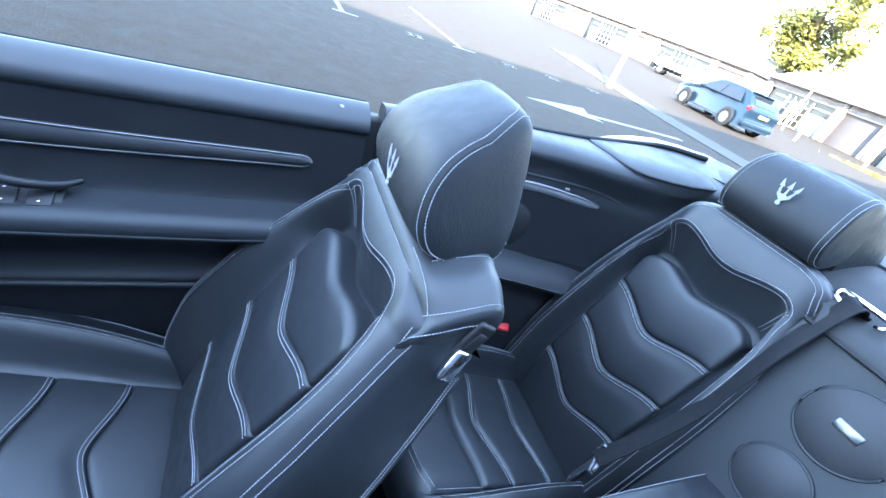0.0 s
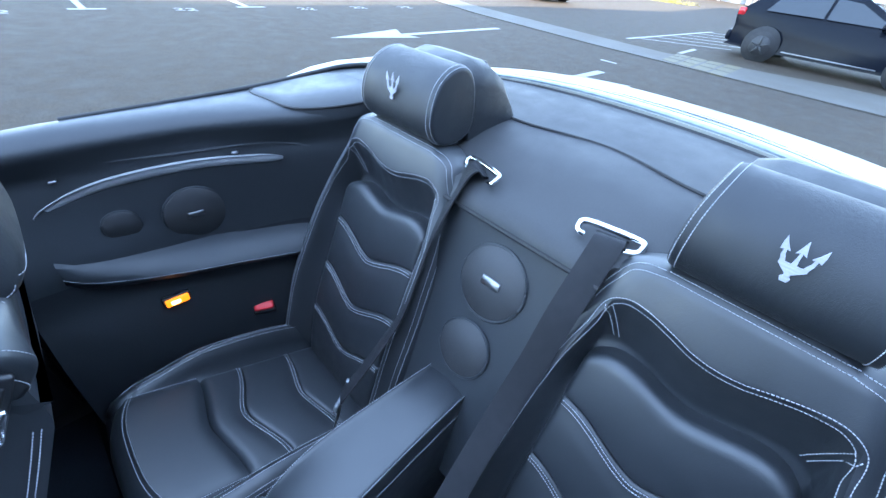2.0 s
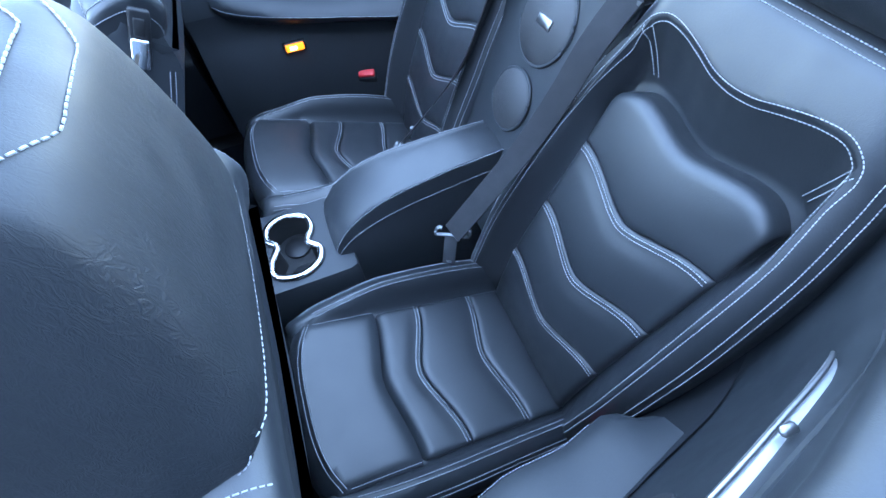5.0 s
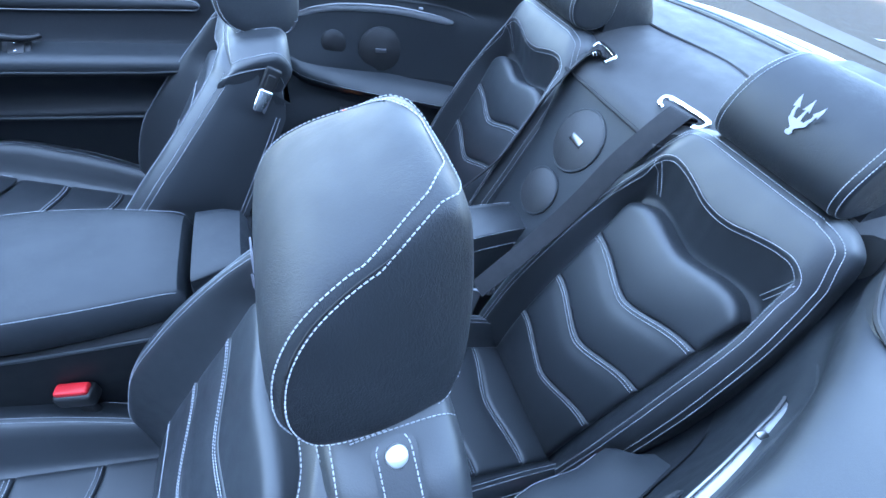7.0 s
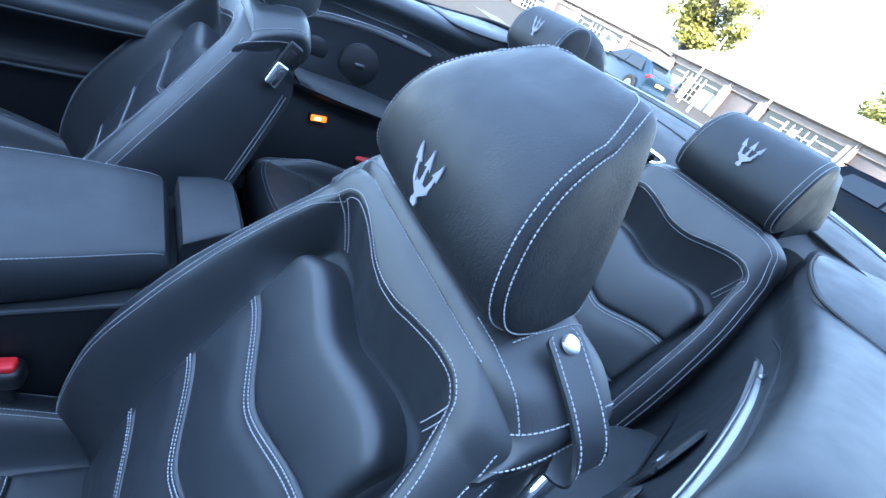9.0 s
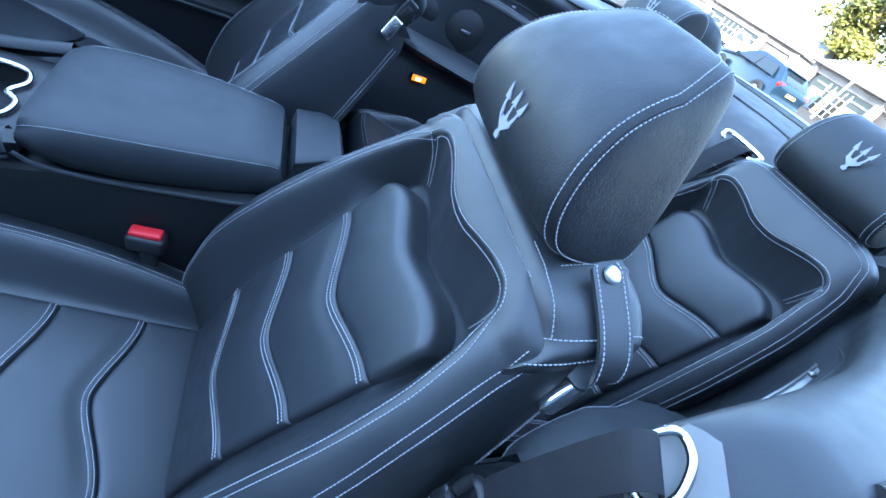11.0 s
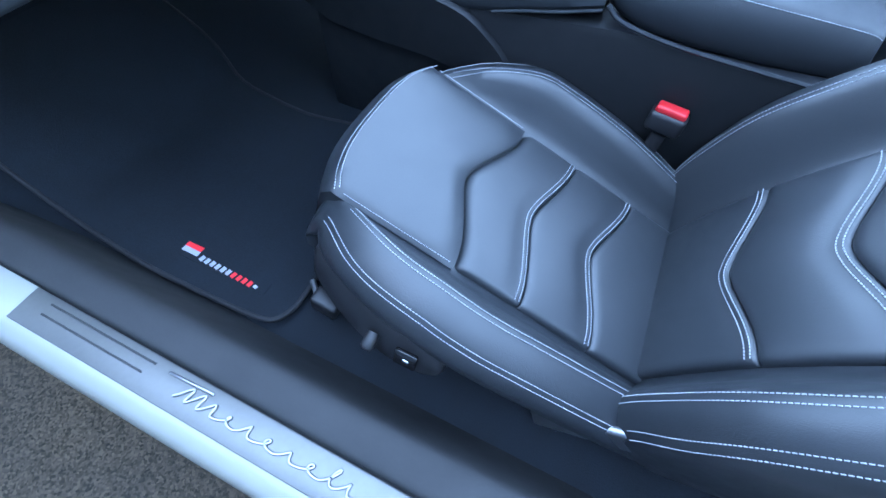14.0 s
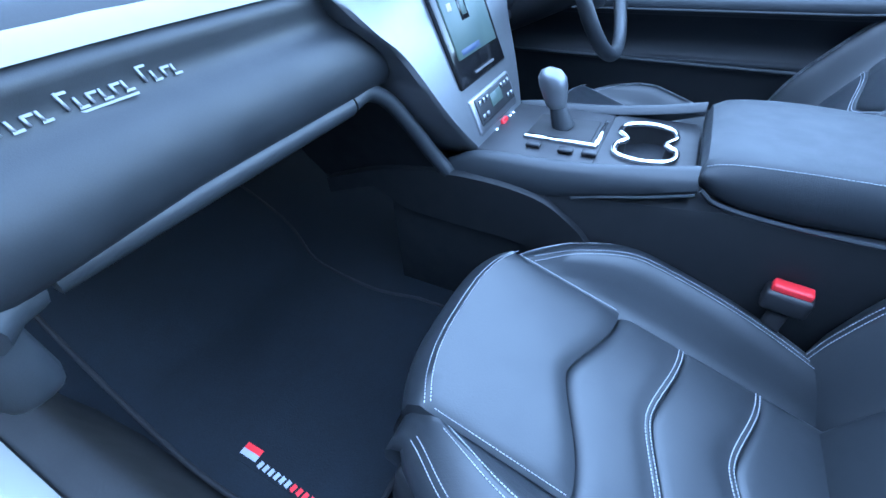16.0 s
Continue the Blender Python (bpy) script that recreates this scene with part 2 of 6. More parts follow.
class Shape:
    """Vertices and faces of one mesh."""

    def __init__(self):
        self.v, self.f = [], []

    def add(self, verts, faces):
        o = len(self.v)
        self.v += [Vector(p) for p in verts]
        self.f += [tuple(i + o for i in f) for f in faces]
        return self

    def grid(self, rows, wrap=False, wrap_rows=False):
        n, m = len(rows), len(rows[0])
        faces = [(i * m + j, i * m + (j + 1) % m, (i + 1) % n * m + (j + 1) % m, (i + 1) % n * m + j)
                 for i in range(n if wrap_rows else n - 1) for j in range(m if wrap else m - 1)]
        return self.add([p for r in rows for p in r], faces)

    def loft(self, loops, caps=True):
        """Closed loops, one after another, with both ends closed."""
        o, m = len(self.v), len(loops[0])
        self.grid(loops, wrap=True)
        if caps:
            self.f.append(tuple(range(o + m - 1, o - 1, -1)))
            self.f.append(tuple(o + (len(loops) - 1) * m + j for j in range(m)))
        return self

    def tube(self, points, radius, n=8, closed=False, flat=1.0, up=None):
        pts, loops = [Vector(p) for p in points], []
        m = len(pts)
        for i, p in enumerate(pts):
            a, b = (pts[i - 1], pts[(i + 1) % m]) if closed else (pts[max(i - 1, 0)], pts[min(i + 1, m - 1)])
            d = (b - a).normalized()
            u = Vector(up) if up else (Vector((0, 0, 1)) if abs(d.z) < 0.9 else Vector((1, 0, 0)))
            s = d.cross(u).normalized()
            w = s.cross(d).normalized()
            r = radius(i / (m - 1)) if callable(radius) else radius
            loops.append([p + s * (r * math.cos(2 * math.pi * k / n)) + w * (r * flat * math.sin(2 * math.pi * k / n)) for k in range(n)])
        if closed:
            return self.grid(loops, wrap=True, wrap_rows=True)
        return self.loft(loops)

    def box(self, size, m=None, bevel=0.0, seg=2, taper=1.0):
        bm = bmesh.new()
        bmesh.ops.create_cube(bm, size=1)
        for v in bm.verts:
            k = taper if v.co.z > 0 else 1.0
            v.co = Vector((v.co.x * size[0] * k, v.co.y * size[1] * k, v.co.z * size[2]))
        if bevel:
            bmesh.ops.bevel(bm, geom=bm.edges[:], offset=bevel, segments=seg, affect="EDGES", profile=0.5, clamp_overlap=True)
        m = m or Matrix()
        bm.verts.index_update()
        self.add([m @ v.co for v in bm.verts], [[v.index for v in f.verts] for f in bm.faces])
        bm.free()
        return self

    def disc(self, r, depth, m, n=40, bevel=0.0, hole=0.0):
        """A round plate on its axis z, rounded at the rim; hole: the radius left open."""
        prof = [(r, 0), (r, depth - bevel), (r - bevel, depth), (hole, depth)]
        if hole:
            prof += [(hole, 0)]
        rings = [[m @ Vector((q * math.cos(2 * math.pi * k / n), q * math.sin(2 * math.pi * k / n), h)) for k in range(n)] for q, h in prof]
        return self.grid(rings, wrap=True, wrap_rows=bool(hole)) if hole else self.loft(rings)

    def prism(self, outline, m, depth, bevel=0.0):
        """A flat outline in x, y raised by depth along z."""
        n = len(outline)
        cx, cy = sum(p[0] for p in outline) / n, sum(p[1] for p in outline) / n
        top = [(x + (cx - x) * bevel, y + (cy - y) * bevel) for x, y in outline]
        return self.loft([[m @ Vector((x, y, 0)) for x, y in outline], [m @ Vector((x, y, depth * 0.7)) for x, y in outline], [m @ Vector((x, y, depth)) for x, y in top]])

    def stitches(self, points, normals, pitch=0.0046, length=0.0034, wide=0.0011):
        """Short threads along a polyline, on a surface with those normals."""
        if len(points) < 2:
            return self
        run, at = 0.0, pitch / 2
        for (a, b), nrm in zip(zip(points, points[1:]), normals):
            seg = (b - a).length
            if seg < 1e-6:
                continue
            d = (b - a) / seg
            s = d.cross(nrm).normalized() * (wide / 2)
            while at <= run + seg:
                c = a + d * (at - run)
                h, l = nrm * (wide * 0.75), d * (length / 2)
                l2 = l * 0.62
                self.add([c - l - s, c - l + s, c + l + s, c + l - s, c - l2 - s * 0.6 + h, c - l2 + s * 0.6 + h, c + l2 + s * 0.6 + h, c + l2 - s * 0.6 + h],
                         [(4, 5, 6, 7), (0, 4, 7, 3), (1, 2, 6, 5), (0, 1, 5, 4), (3, 7, 6, 2)])
                at += pitch
            run += seg
        return self


def thing(name, at, label, category, group="", kind=""):
    ob = new(name)
    ob.empty_display_size = 0.1
    ob.location = at
    return tagged(ob, label, category, group, kind)


def origin_of(ob):
    o = Vector((0, 0, 0))
    while ob:
        o += ob.location
        ob = ob.parent
    return o


def part(name, shape, mat, parent=None, label="", flat=False, kind=""):
    """Links a shape, given in world places, as one mesh under its thing or part."""
    o = origin_of(parent)
    me = bpy.data.meshes.new(name)
    me.from_pydata([p - o for p in shape.v], [], shape.f)
    me.validate()
    bm = bmesh.new()
    bm.from_mesh(me)
    bmesh.ops.recalc_face_normals(bm, faces=bm.faces[:])
    bm.to_mesh(me)
    bm.free()
    me.materials.append(mat)
    if not flat:
        me.shade_smooth()
        me.set_sharp_from_angle(angle=radians(48))
    ob = new(name, me)
    ob.parent = parent
    if label:
        ob["label"] = label
    if kind:
        ob["kind"] = kind
    return ob


def setting(name, shape, mat, label, category, flat=False):
    return tagged(part(name, shape, mat, None, flat=flat), label, category, "", "structure")


# ---- seats ----
def frange(a, b, n):
    return [a + (b - a) * k / n for k in range(n + 1)]


class Plane:
    """A seat's plane: s along it (up the back, or to the rear of a cushion), y across from the seat's middle, n out of it."""

    def __init__(self, x, yc, z, degrees):
        a = radians(degrees)
        self.o, self.d, self.n = Vector((x, yc, z)), Vector((math.cos(a), 0, math.sin(a))), Vector((-math.sin(a), 0, math.cos(a)))

    def __call__(self, s, y, n):
        return self.o + self.d * s + self.n * n + Vector((0, y, 0))


def v_line(edge, middle, half):
    """A seam across a seat: low in the middle, level near its ends."""
    return lambda y: middle + (edge - middle) * smooth(min(abs(y) / half, 1) ** 0.85 * 1.02)


def pads(seat, plane, seams, half, level, names="insert_panel", crown=0.0, fold=0.0):
    """Softly stuffed panels between neighbouring seams, each a closed pad; level(s) is the surface's height."""
    nu, nv = 28, 18
    over = lambda d, r: r - math.sqrt(max(r * r - max(r - max(d, 0), 0) ** 2, 0))
    us = [math.sin(math.pi / 2 * (-1 + 2 * i / nu)) for i in range(nu + 1)]
    vs = [.5 - .5 * math.cos(math.pi * j / nv) for j in range(nv + 1)]
    for k, (lo, hi) in enumerate(zip(seams, seams[1:])):
        last = crown and k == len(seams) - 2
        drop = lambda u: crown * abs(u) ** 5 if last else 0.0
        rows = []
        for v in vs:
            row = []
            for u in us:
                y = u * half
                a, b = lo(y), hi(y) - drop(u)
                s = a + (b - a) * v
                n = level(s) + .0045 * math.sin(math.pi * v) ** .6 * (1 - u ** 4) * (1 if last else smooth((b - s - .011) / .028))
                n -= .55 * over(s - a, .010) + (fold * math.exp(-((s - a) / .010) ** 2) if k == 0 else 0) + over(half - abs(y), .009)
                n -= over(b - s, .016) if last else .55 * over(b - s, .010)
                row.append(plane(s, y, n))
            rows.append([row[0] - plane.n * .05] + row + [row[-1] - plane.n * .05])
        ys = [-1] + us + [1]
        under = [[plane(lo(u * half), u * half, level(lo(u * half)) - .055) for u in ys], [plane(hi(u * half) - drop(u), u * half, level(hi(u * half)) - .075) for u in ys]]
        part(names, Shape().grid(under[:1] + rows + under[1:]), LEATHER, seat)


def seam_ridge(seat, plane, f, half, level):
    """The raised welt below a seam."""
    pts = spline([plane(f(y) - .0088, y, level(f(y)) - .0042) for y in (-half * .975 + half * 1.95 * k / 20 for k in range(21))], 3)
    part("seam_welt", Shape().tube(pts, lambda t: 0.0076 * (.3 + .7 * math.sqrt(max(1 - abs(2 * t - 1) ** 16, 0))), 12, flat=.62, up=tuple(plane.n)), LEATHER, seat)


def seam_threads(shape, plane, curve, height, offsets, **k):
    """Rows of stitches along a curve of (s, y); height(y, s) is the surface."""
    pts = spline([(s, y, 0) for s, y in curve], 10)
    for off in offsets:
        line = []
        for i, p in enumerate(pts):
            d = pts[min(i + 1, len(pts) - 1)] - pts[max(i - 1, 0)]
            d.normalize()
            line.append((p.x - d.y * off, p.y + d.x * off))
        places, normals = [], []
        for s, y in line:
            places.append(plane(s, y, height(y, s) + 0.0003))
            e = 0.004
            gs, gy = (height(y, s + e) - height(y, s - e)) / (2 * e), (height(y + e, s) - height(y - e, s)) / (2 * e)
            normals.append((plane.n - plane.d * gs - Vector((0, gy, 0))).normalized())
        shape.stitches(places, normals, **k)


BACK_FRONT = dict(outer=[(-.62, .250), (-.5, .268), (-.38, .275), (-.26, .266), (-.16, .247), (-.08, .228), (-.03, .215), (.0, .209), (.024, .203), (.042, .184), (.054, .156), (.062, .125)],
                  ridge=[(-.62, .214), (-.42, .222), (-.22, .213), (-.10, .195), (-.03, .172), (.01, .154), (.03, .14)],
                  lift=[(-.62, .040), (-.52, .068), (-.42, .079), (-.30, .064), (-.20, .044), (-.10, .022), (0, .0)], top=.062, depth=-.150, lean=1.7, round=.026, side=[(-.03, .215), (.0, .210), (.028, .206), (.05, .204), (.062, .200)])
BACK_REAR = dict(outer=[(-.62, .230), (-.41, .230), (-.30, .226), (-.17, .216), (-.09, .204), (-.04, .193), (.02, .177), (.05, .169), (.072, .158), (.086, .140), (.095, .115), (.098, .095)],
                 ridge=[(-.62, .19), (-.43, .192), (-.25, .184), (-.117, .174), (-.03, .156), (.01, .146), (.03, .135)],
                 lift=[(-.62, .05), (-.42, .055), (-.22, .038), (-.10, .018), (0, .0)], top=.098, depth=-.10, lean=.6, round=.024)
FRAME_TOP = [(.0, .152), (.016, .142), (.025, .122), (.023, .095), (.014, .06), (.005, .03), (.002, 0)]


def wave(y):
    """The seam across the top of a seat's back."""
    a = abs(y)
    return lerp_table([(0, .003), (.03, .007), (.06, .016), (.095, .024), (.122, .025), (.142, .016), (.152, 0), (.2, -.1)], a)


def back_level(s):
    """How far the quilted middle of a seat's back stands out of its plane."""
    return lerp_table([(-.64, -.012), (-.54, .004), (-.43, .012), (-.31, .005), (-.18, -.006), (-.05, -.013)], s)


def seat_back(seat, plane, spec):
    half = 0.145

    def height(y, s):
        a = abs(y)
        yr, yo, lift = lerp_table(spec["ridge"], s), lerp_table(spec["outer"], s), lerp_table(spec["lift"], s)
        deep = (back_level(s) - .012 - .032 * smooth((s + .185) / .10)) * min(max((wave(a) - s) / .085, 0), 1) ** .85
        edge = spec["round"] * min(max((a - (yo - .044)) / .044, 0), 1) ** 2 + (.004 if "side" in spec else .014) * min(max((s - spec["top"] + .030) / .030, 0), 1) ** 2
        edge += spec["lean"] * max(s, 0) ** 2
        if a < half:
            return deep - edge
        if a < yr:
            return deep + (lift - deep) * smooth((a - half) / max(yr - half, 0.004)) - edge
        return lift - edge

    rows = []
    low, top = -0.62, spec["top"]
    ns, ny = 110, 112
    ss = [low + (top - low) * math.sin(math.pi / 2 * k / ns) for k in range(ns + 1)]
    across = [u - .08 * math.sin(2 * math.pi * abs(u)) * (1 if u > 0 else -1) * -1 for u in (-1 + 2 * i / ny for i in range(ny + 1))]
    for s in ss:
        yo = lerp_table(spec["outer"], s)
        row = []
        for u in across:
            y = yo * u
            row.append(plane(s, y, height(y, s)))
        edge = height(yo, s)
        depth = spec["depth"] + (.042 * smooth((s + .03) / .10) if "side" in spec else 0)
        side_r, side_l = [], []
        for k in range(1, 8):
            a = k / 7
            n = edge + (depth - edge) * a
            out = 0.005 * math.sin(min(a * 1.2, 1) * math.pi) - 0.012 * a ** 4
            wide = yo
            if "side" in spec and s > -.03:
                wide = yo + max(lerp_table(spec["side"], s) - yo, 0) * smooth(a / .42)
            side_r.append(plane(s, wide + out, n))
            side_l.append(plane(s, -wide - out, n))
        rows.append(side_l[::-1] + row + side_r)
    for k in range(1, 8):
        a = k / 7
        rows.append([plane(top + 0.010 * math.sin(a * math.pi) - 0.01 * a, (p - plane.o).y * (1 - 0.05 * a * a if "side" in spec else 1 + 0.04 * a),
                           min((p - plane.o).dot(plane.n), (1 - a) * (p - plane.o).dot(plane.n) + depth * a)) for p in rows[ns]])
    body = Shape().grid(rows)
    o, m = 0, len(rows[0])
    # the rear face
    back = [[r[0], r[0].lerp(r[-1], .25) - plane.n * 0.004, r[0].lerp(r[-1], .5) - plane.n * 0.006, r[0].lerp(r[-1], .75) - plane.n * 0.004, r[-1]] for r in rows[:ns + 1]]
    body.grid(back)
    part("backrest", body, LEATHER, seat)
    seams = [lambda y: -0.63, v_line(-.437, -.482, half), v_line(-.303, -.350, half), v_line(-.174, -.216, half), v_line(-.061, -.086, half * 0.9)]
    pads(seat, plane, seams, half, back_level, crown=.030)
    th = Shape()
    for f in seams[1:4]:
        seam_ridge(seat, plane, f, half, back_level)
        curve = [(f(y), y) for y in (-.140 + .280 * k / 14 for k in range(15))]
        seam_threads(th, plane, curve, lambda y, s: back_level(s) + .0002, (.0055, .0121), wide=.0014)
    side = [(s, lerp_table(spec["ridge"], s)) for s in (-.58, -.5, -.42, -.32, -.22, -.16, -.10, -.06, -.03)]
    loop = side + FRAME_TOP + [(s, -y) for s, y in reversed(side + FRAME_TOP[:-1])]
    seam_threads(th, plane, loop, height, (-.0045, .0045))
    outer = [(s, lerp_table(spec["outer"], s) - 0.006) for s in (-.56, -.45, -.3, -.2, -.1, -.03, .0, .02)]
    if spec["lean"] < 1:
        outer += [(.050, .157), (.068, .147), (.078, .130), (.083, .105)]
    for sg in (1, -1):
        seam_threads(th, plane, [(s, y * sg) for s, y in outer], height, (-.004, .004))
        seam_threads(th, plane, [(.006, sg * .148), (-.02, sg * .138), (-.052, sg * .126)], lambda y, s: height(y, s) + .0005, (-.004, .004))
    if "side" in spec:
        seam_threads(th, plane, [(.051, y) for y in (-.15, -.10, -.05, 0, .05, .10, .15)], lambda y, s: height(y, s) + .0003, (0,))

        def side_y(s, n):
            yo = lerp_table(spec["outer"], s)
            edge = height(yo, s)
            a = min(max((n - edge) / (spec["depth"] - edge), 0), 1)
            wide = yo + (max(lerp_table(spec["side"], s) - yo, 0) * smooth(a / .42) if s > -.03 else 0)
            return wide + 0.005 * math.sin(min(a * 1.2, 1) * math.pi) - 0.012 * a ** 4
        arch = [(-.02, -.137), (-.06, -.138), (-.15, -.138), (-.3, -.138), (-.45, -.138)]
        for o in (0, .008):
            run = spline([(s, n + o, 0) for s, n in arch], 5)
            for sg in (1, -1):
                line = [plane(p.x, sg * (side_y(p.x, p.y) + .0005), p.y) for p in run]
                th.stitches(line, [Vector((.15, sg, .25)).normalized()] * len(line), wide=.0015)
    if spec["lean"] < 1:
        seam_threads(th, plane, [(.084, y) for y in (-.104, -.06, 0, .06, .104)], height, (-.004, .004))
    part("stitching", th, THREAD, seat, "pale grey double stitching", kind="stuff")
    return height


def seat_cushion(seat, plane, spec):
    half = spec["half"]

    def height(y, s):
        a = abs(y)
        yo, lift = lerp_table(spec["outer"], s), lerp_table(spec["lift"], s)
        yr = yo - spec["rim"]
        base = -0.012
        if a < half:
            return base
        if a < yr:
            return base + (lift - base) * smooth((a - half) / max(yr - half, 0.006))
        t = min((a - yr) / (yo - yr), 1)
        return lift - 0.022 * t ** 1.7

    s0, s1 = spec["span"]
    rows = []
    ny = 44
    ss = [s0 + (s1 - s0) * (k / 40) for k in range(41)]
    for s in ss:
        yo = lerp_table(spec["outer"], s)
        row = [plane(s, yo * (-1 + 2 * i / ny), height(yo * (-1 + 2 * i / ny), s)) for i in range(ny + 1)]
        e = height(yo, s)
        skirt = [(0.009, -0.018), (0.011, -0.036), (0.004, -0.056), (-0.014, -0.072), (-0.04, -0.080)]
        row = [plane(s, -yo - a, e + b) for a, b in skirt[::-1]] + row + [plane(s, yo + a, e + b) for a, b in skirt]
        rows.append(row)
    front = []
    for a, b in ((-.012, -.012), (-.018, -.032), (-.012, -.058), (0.02, -.08)):
        front.append([p + plane.d * a + plane.n * max(b, -0.13 - (p - plane.o).dot(plane.n)) for p in rows[0]])
    part("cushion", Shape().grid(front[::-1] + rows), LEATHER, seat)
    # the thick front pad
    gap, nose = spec["seams"][0], spec["nose"]
    nr = []
    nu = 28
    prof = [(0.015, -0.115), (-0.004, -0.085), (-0.012, -0.05), (-0.010, -0.022), (0.004, -0.004)]
    for a, b in prof:
        nr.append([plane(nose + a + 0.03 * (abs(u) ** 3), u * half * 1.03, b) for u in (-1 + 2 * i / nu for i in range(nu + 1))])
    for k in range(13):
        v = k / 12
        row = []
        for i in range(nu + 1):
            u = -1 + 2 * i / nu
            y = u * half * 1.03
            lo = nose + 0.014 + 0.03 * abs(u) ** 3
            s = lo + (gap(y) - lo) * v
            edge = max(1 - abs(u) ** 9, 0) ** 0.5 * (1 - max(v - 0.82, 0) ** 2 * 22)
            row.append(plane(s, y, -0.006 + 0.014 * edge))
        nr.append(row)
    full = [[r[0] - plane.n * 0.06] + r + [r[-1] - plane.n * 0.06] for r in nr]
    part("cushion_front", Shape().grid(full), LEATHER, seat)
    seams = spec["seams"] + [lambda y: s1]
    flat_level = lambda s: .001
    pads(seat, plane, seams, half, flat_level, "cushion_panel", fold=.012)
    th = Shape()
    for f in spec["seams"][1:]:
        seam_ridge(seat, plane, f, half, flat_level)
        seam_threads(th, plane, [(f(y), y) for y in (-half * .965 + half * 1.93 * k / 14 for k in range(15))], lambda y, s: .0012, (.0055, .0121), wide=.0014)
    for sg in (1, -1):
        inner = [(s, sg * (lerp_table(spec["outer"], s) - spec["rim"])) for s in [s0 + 0.03 + (s1 - s0 - 0.03) * k / 9 for k in range(10)]]
        seam_threads(th, plane, inner, height, (-.004, .004))
        outer = [(s, sg * (lerp_table(spec["outer"], s) - .004)) for s in [s0 + 0.005 + (s1 - s0) * k / 9 for k in range(10)]]
        seam_threads(th, plane, outer, height, (-.003, .003))
        edge = [(nose + .05 + (gap(half) - nose - .055) * k / 6, sg * half * 1.0) for k in range(7)]
        seam_threads(th, plane, edge, lambda y, s: 0.0015, (0,))
    seam_threads(th, plane, [(nose + .010 + .03 * abs(u) ** 3, u * half) for u in (-1 + 2 * k / 10 for k in range(11))], lambda y, s: -.0030 + 1.1 * min(max(s - nose - .03 * abs(y / half) ** 3 - .004, 0), .0095), (.003, -.003))
    part("stitching", th, THREAD, seat, "pale grey double stitching", kind="stuff")


def pronged_mark(parent, m, size):
    """A white three-pronged mark."""
    sh = Shape()
    k = size
    bars = [[(-.10, -.50), (.10, -.50), (.15, -.41), (.08, -.36), (.10, -.27), (-.10, -.27), (-.08, -.36), (-.15, -.41)],
            [(-.12, -.29), (.12, -.29), (.24, -.22), (.40, -.13), (.40, -.04), (.20, -.07), (-.20, -.07), (-.40, -.04), (-.40, -.13), (-.24, -.22)],
            [(-.085, -.09), (.085, -.09), (.05, .06), (.038, .24), (-.038, .24), (-.05, .06)], [(0, .54), (.06, .38), (.15, .19), (0, .25), (-.15, .19), (-.06, .38)]]
    for sg in (1, -1):
        bars.append([(sg * x, y) for x, y in ((.22, -.12), (.38, -.08), (.45, .06), (.46, .22), (.38, .24), (.35, .10), (.28, .0))])
        bars.append([(sg * x, y) for x, y in ((.55, .50), (.57, .34), (.55, .17), (.44, .21), (.29, .20), (.42, .33))])
    for i, b in enumerate(bars):
        sh.prism([(x * k * .70, y * k) for x, y in b], m @ Matrix.Translation((0, 0, 0.0002 * i)), 0.0016)
    part("emblem", sh, EMBROIDERY, parent, "white embroidered three-pronged mark", flat=True, kind="stuff")


def headrest_shape(profile, yc, wide, round_y=0.12):
    """A block with the side profile (x, z); wide is its half width by height, its sides rounded over."""
    pts = spline([(x, 0, z) for x, z in profile], 6, closed=True)
    c = sum(pts, Vector()) / len(pts)
    steps = [(-1, .86), (-.995, .92), (-.975, .965), (-1 + round_y * .5, .99), (-1 + round_y, 1.0)]
    fs = steps + [(-1 + round_y + (2 - 2 * round_y) * k / 6, 1.0 + 0.012 * math.sin(math.pi * k / 6)) for k in range(1, 6)] + [(-y, q) for y, q in reversed(steps)]
    place = lambda p, f, q: (lambda w: Vector((w.x, yc + f * lerp_table(wide, w.z), w.z)))(c + (p - c) * q)
    return Shape().loft([[place(p, f, q) for p in pts] for f, q in fs]), pts, place


def headrest_threads(parent, pts, place, c, rows, **k):
    th = Shape()
    run = [pts[i % len(pts)] for i in range(len(pts) + 1)]
    for sg in (1, -1):
        for q, f, out in rows:
            line = evenly([place(p, sg * f, q) for p in run], 0.006)
            mid = sum(line, Vector()) / len(line)
            th.stitches(line, [((p - mid) + Vector((0, sg * out, 0))).normalized() for p in line], **k)
    part("stitching", th, THREAD, parent, "pale grey double stitching", kind="stuff")


HEAD_SIDE = [(-.564, 1.214), (-.578, 1.219), (-.61, 1.203), (-.640, 1.187), (-.664, 1.167), (-.680, 1.140), (-.686, 1.11), (-.683, 1.085), (-.670, 1.064), (-.645, 1.052), (-.605, 1.045), (-.574, 1.048), (-.558, 1.058), (-.551, 1.090), (-.552, 1.145), (-.557, 1.190)]


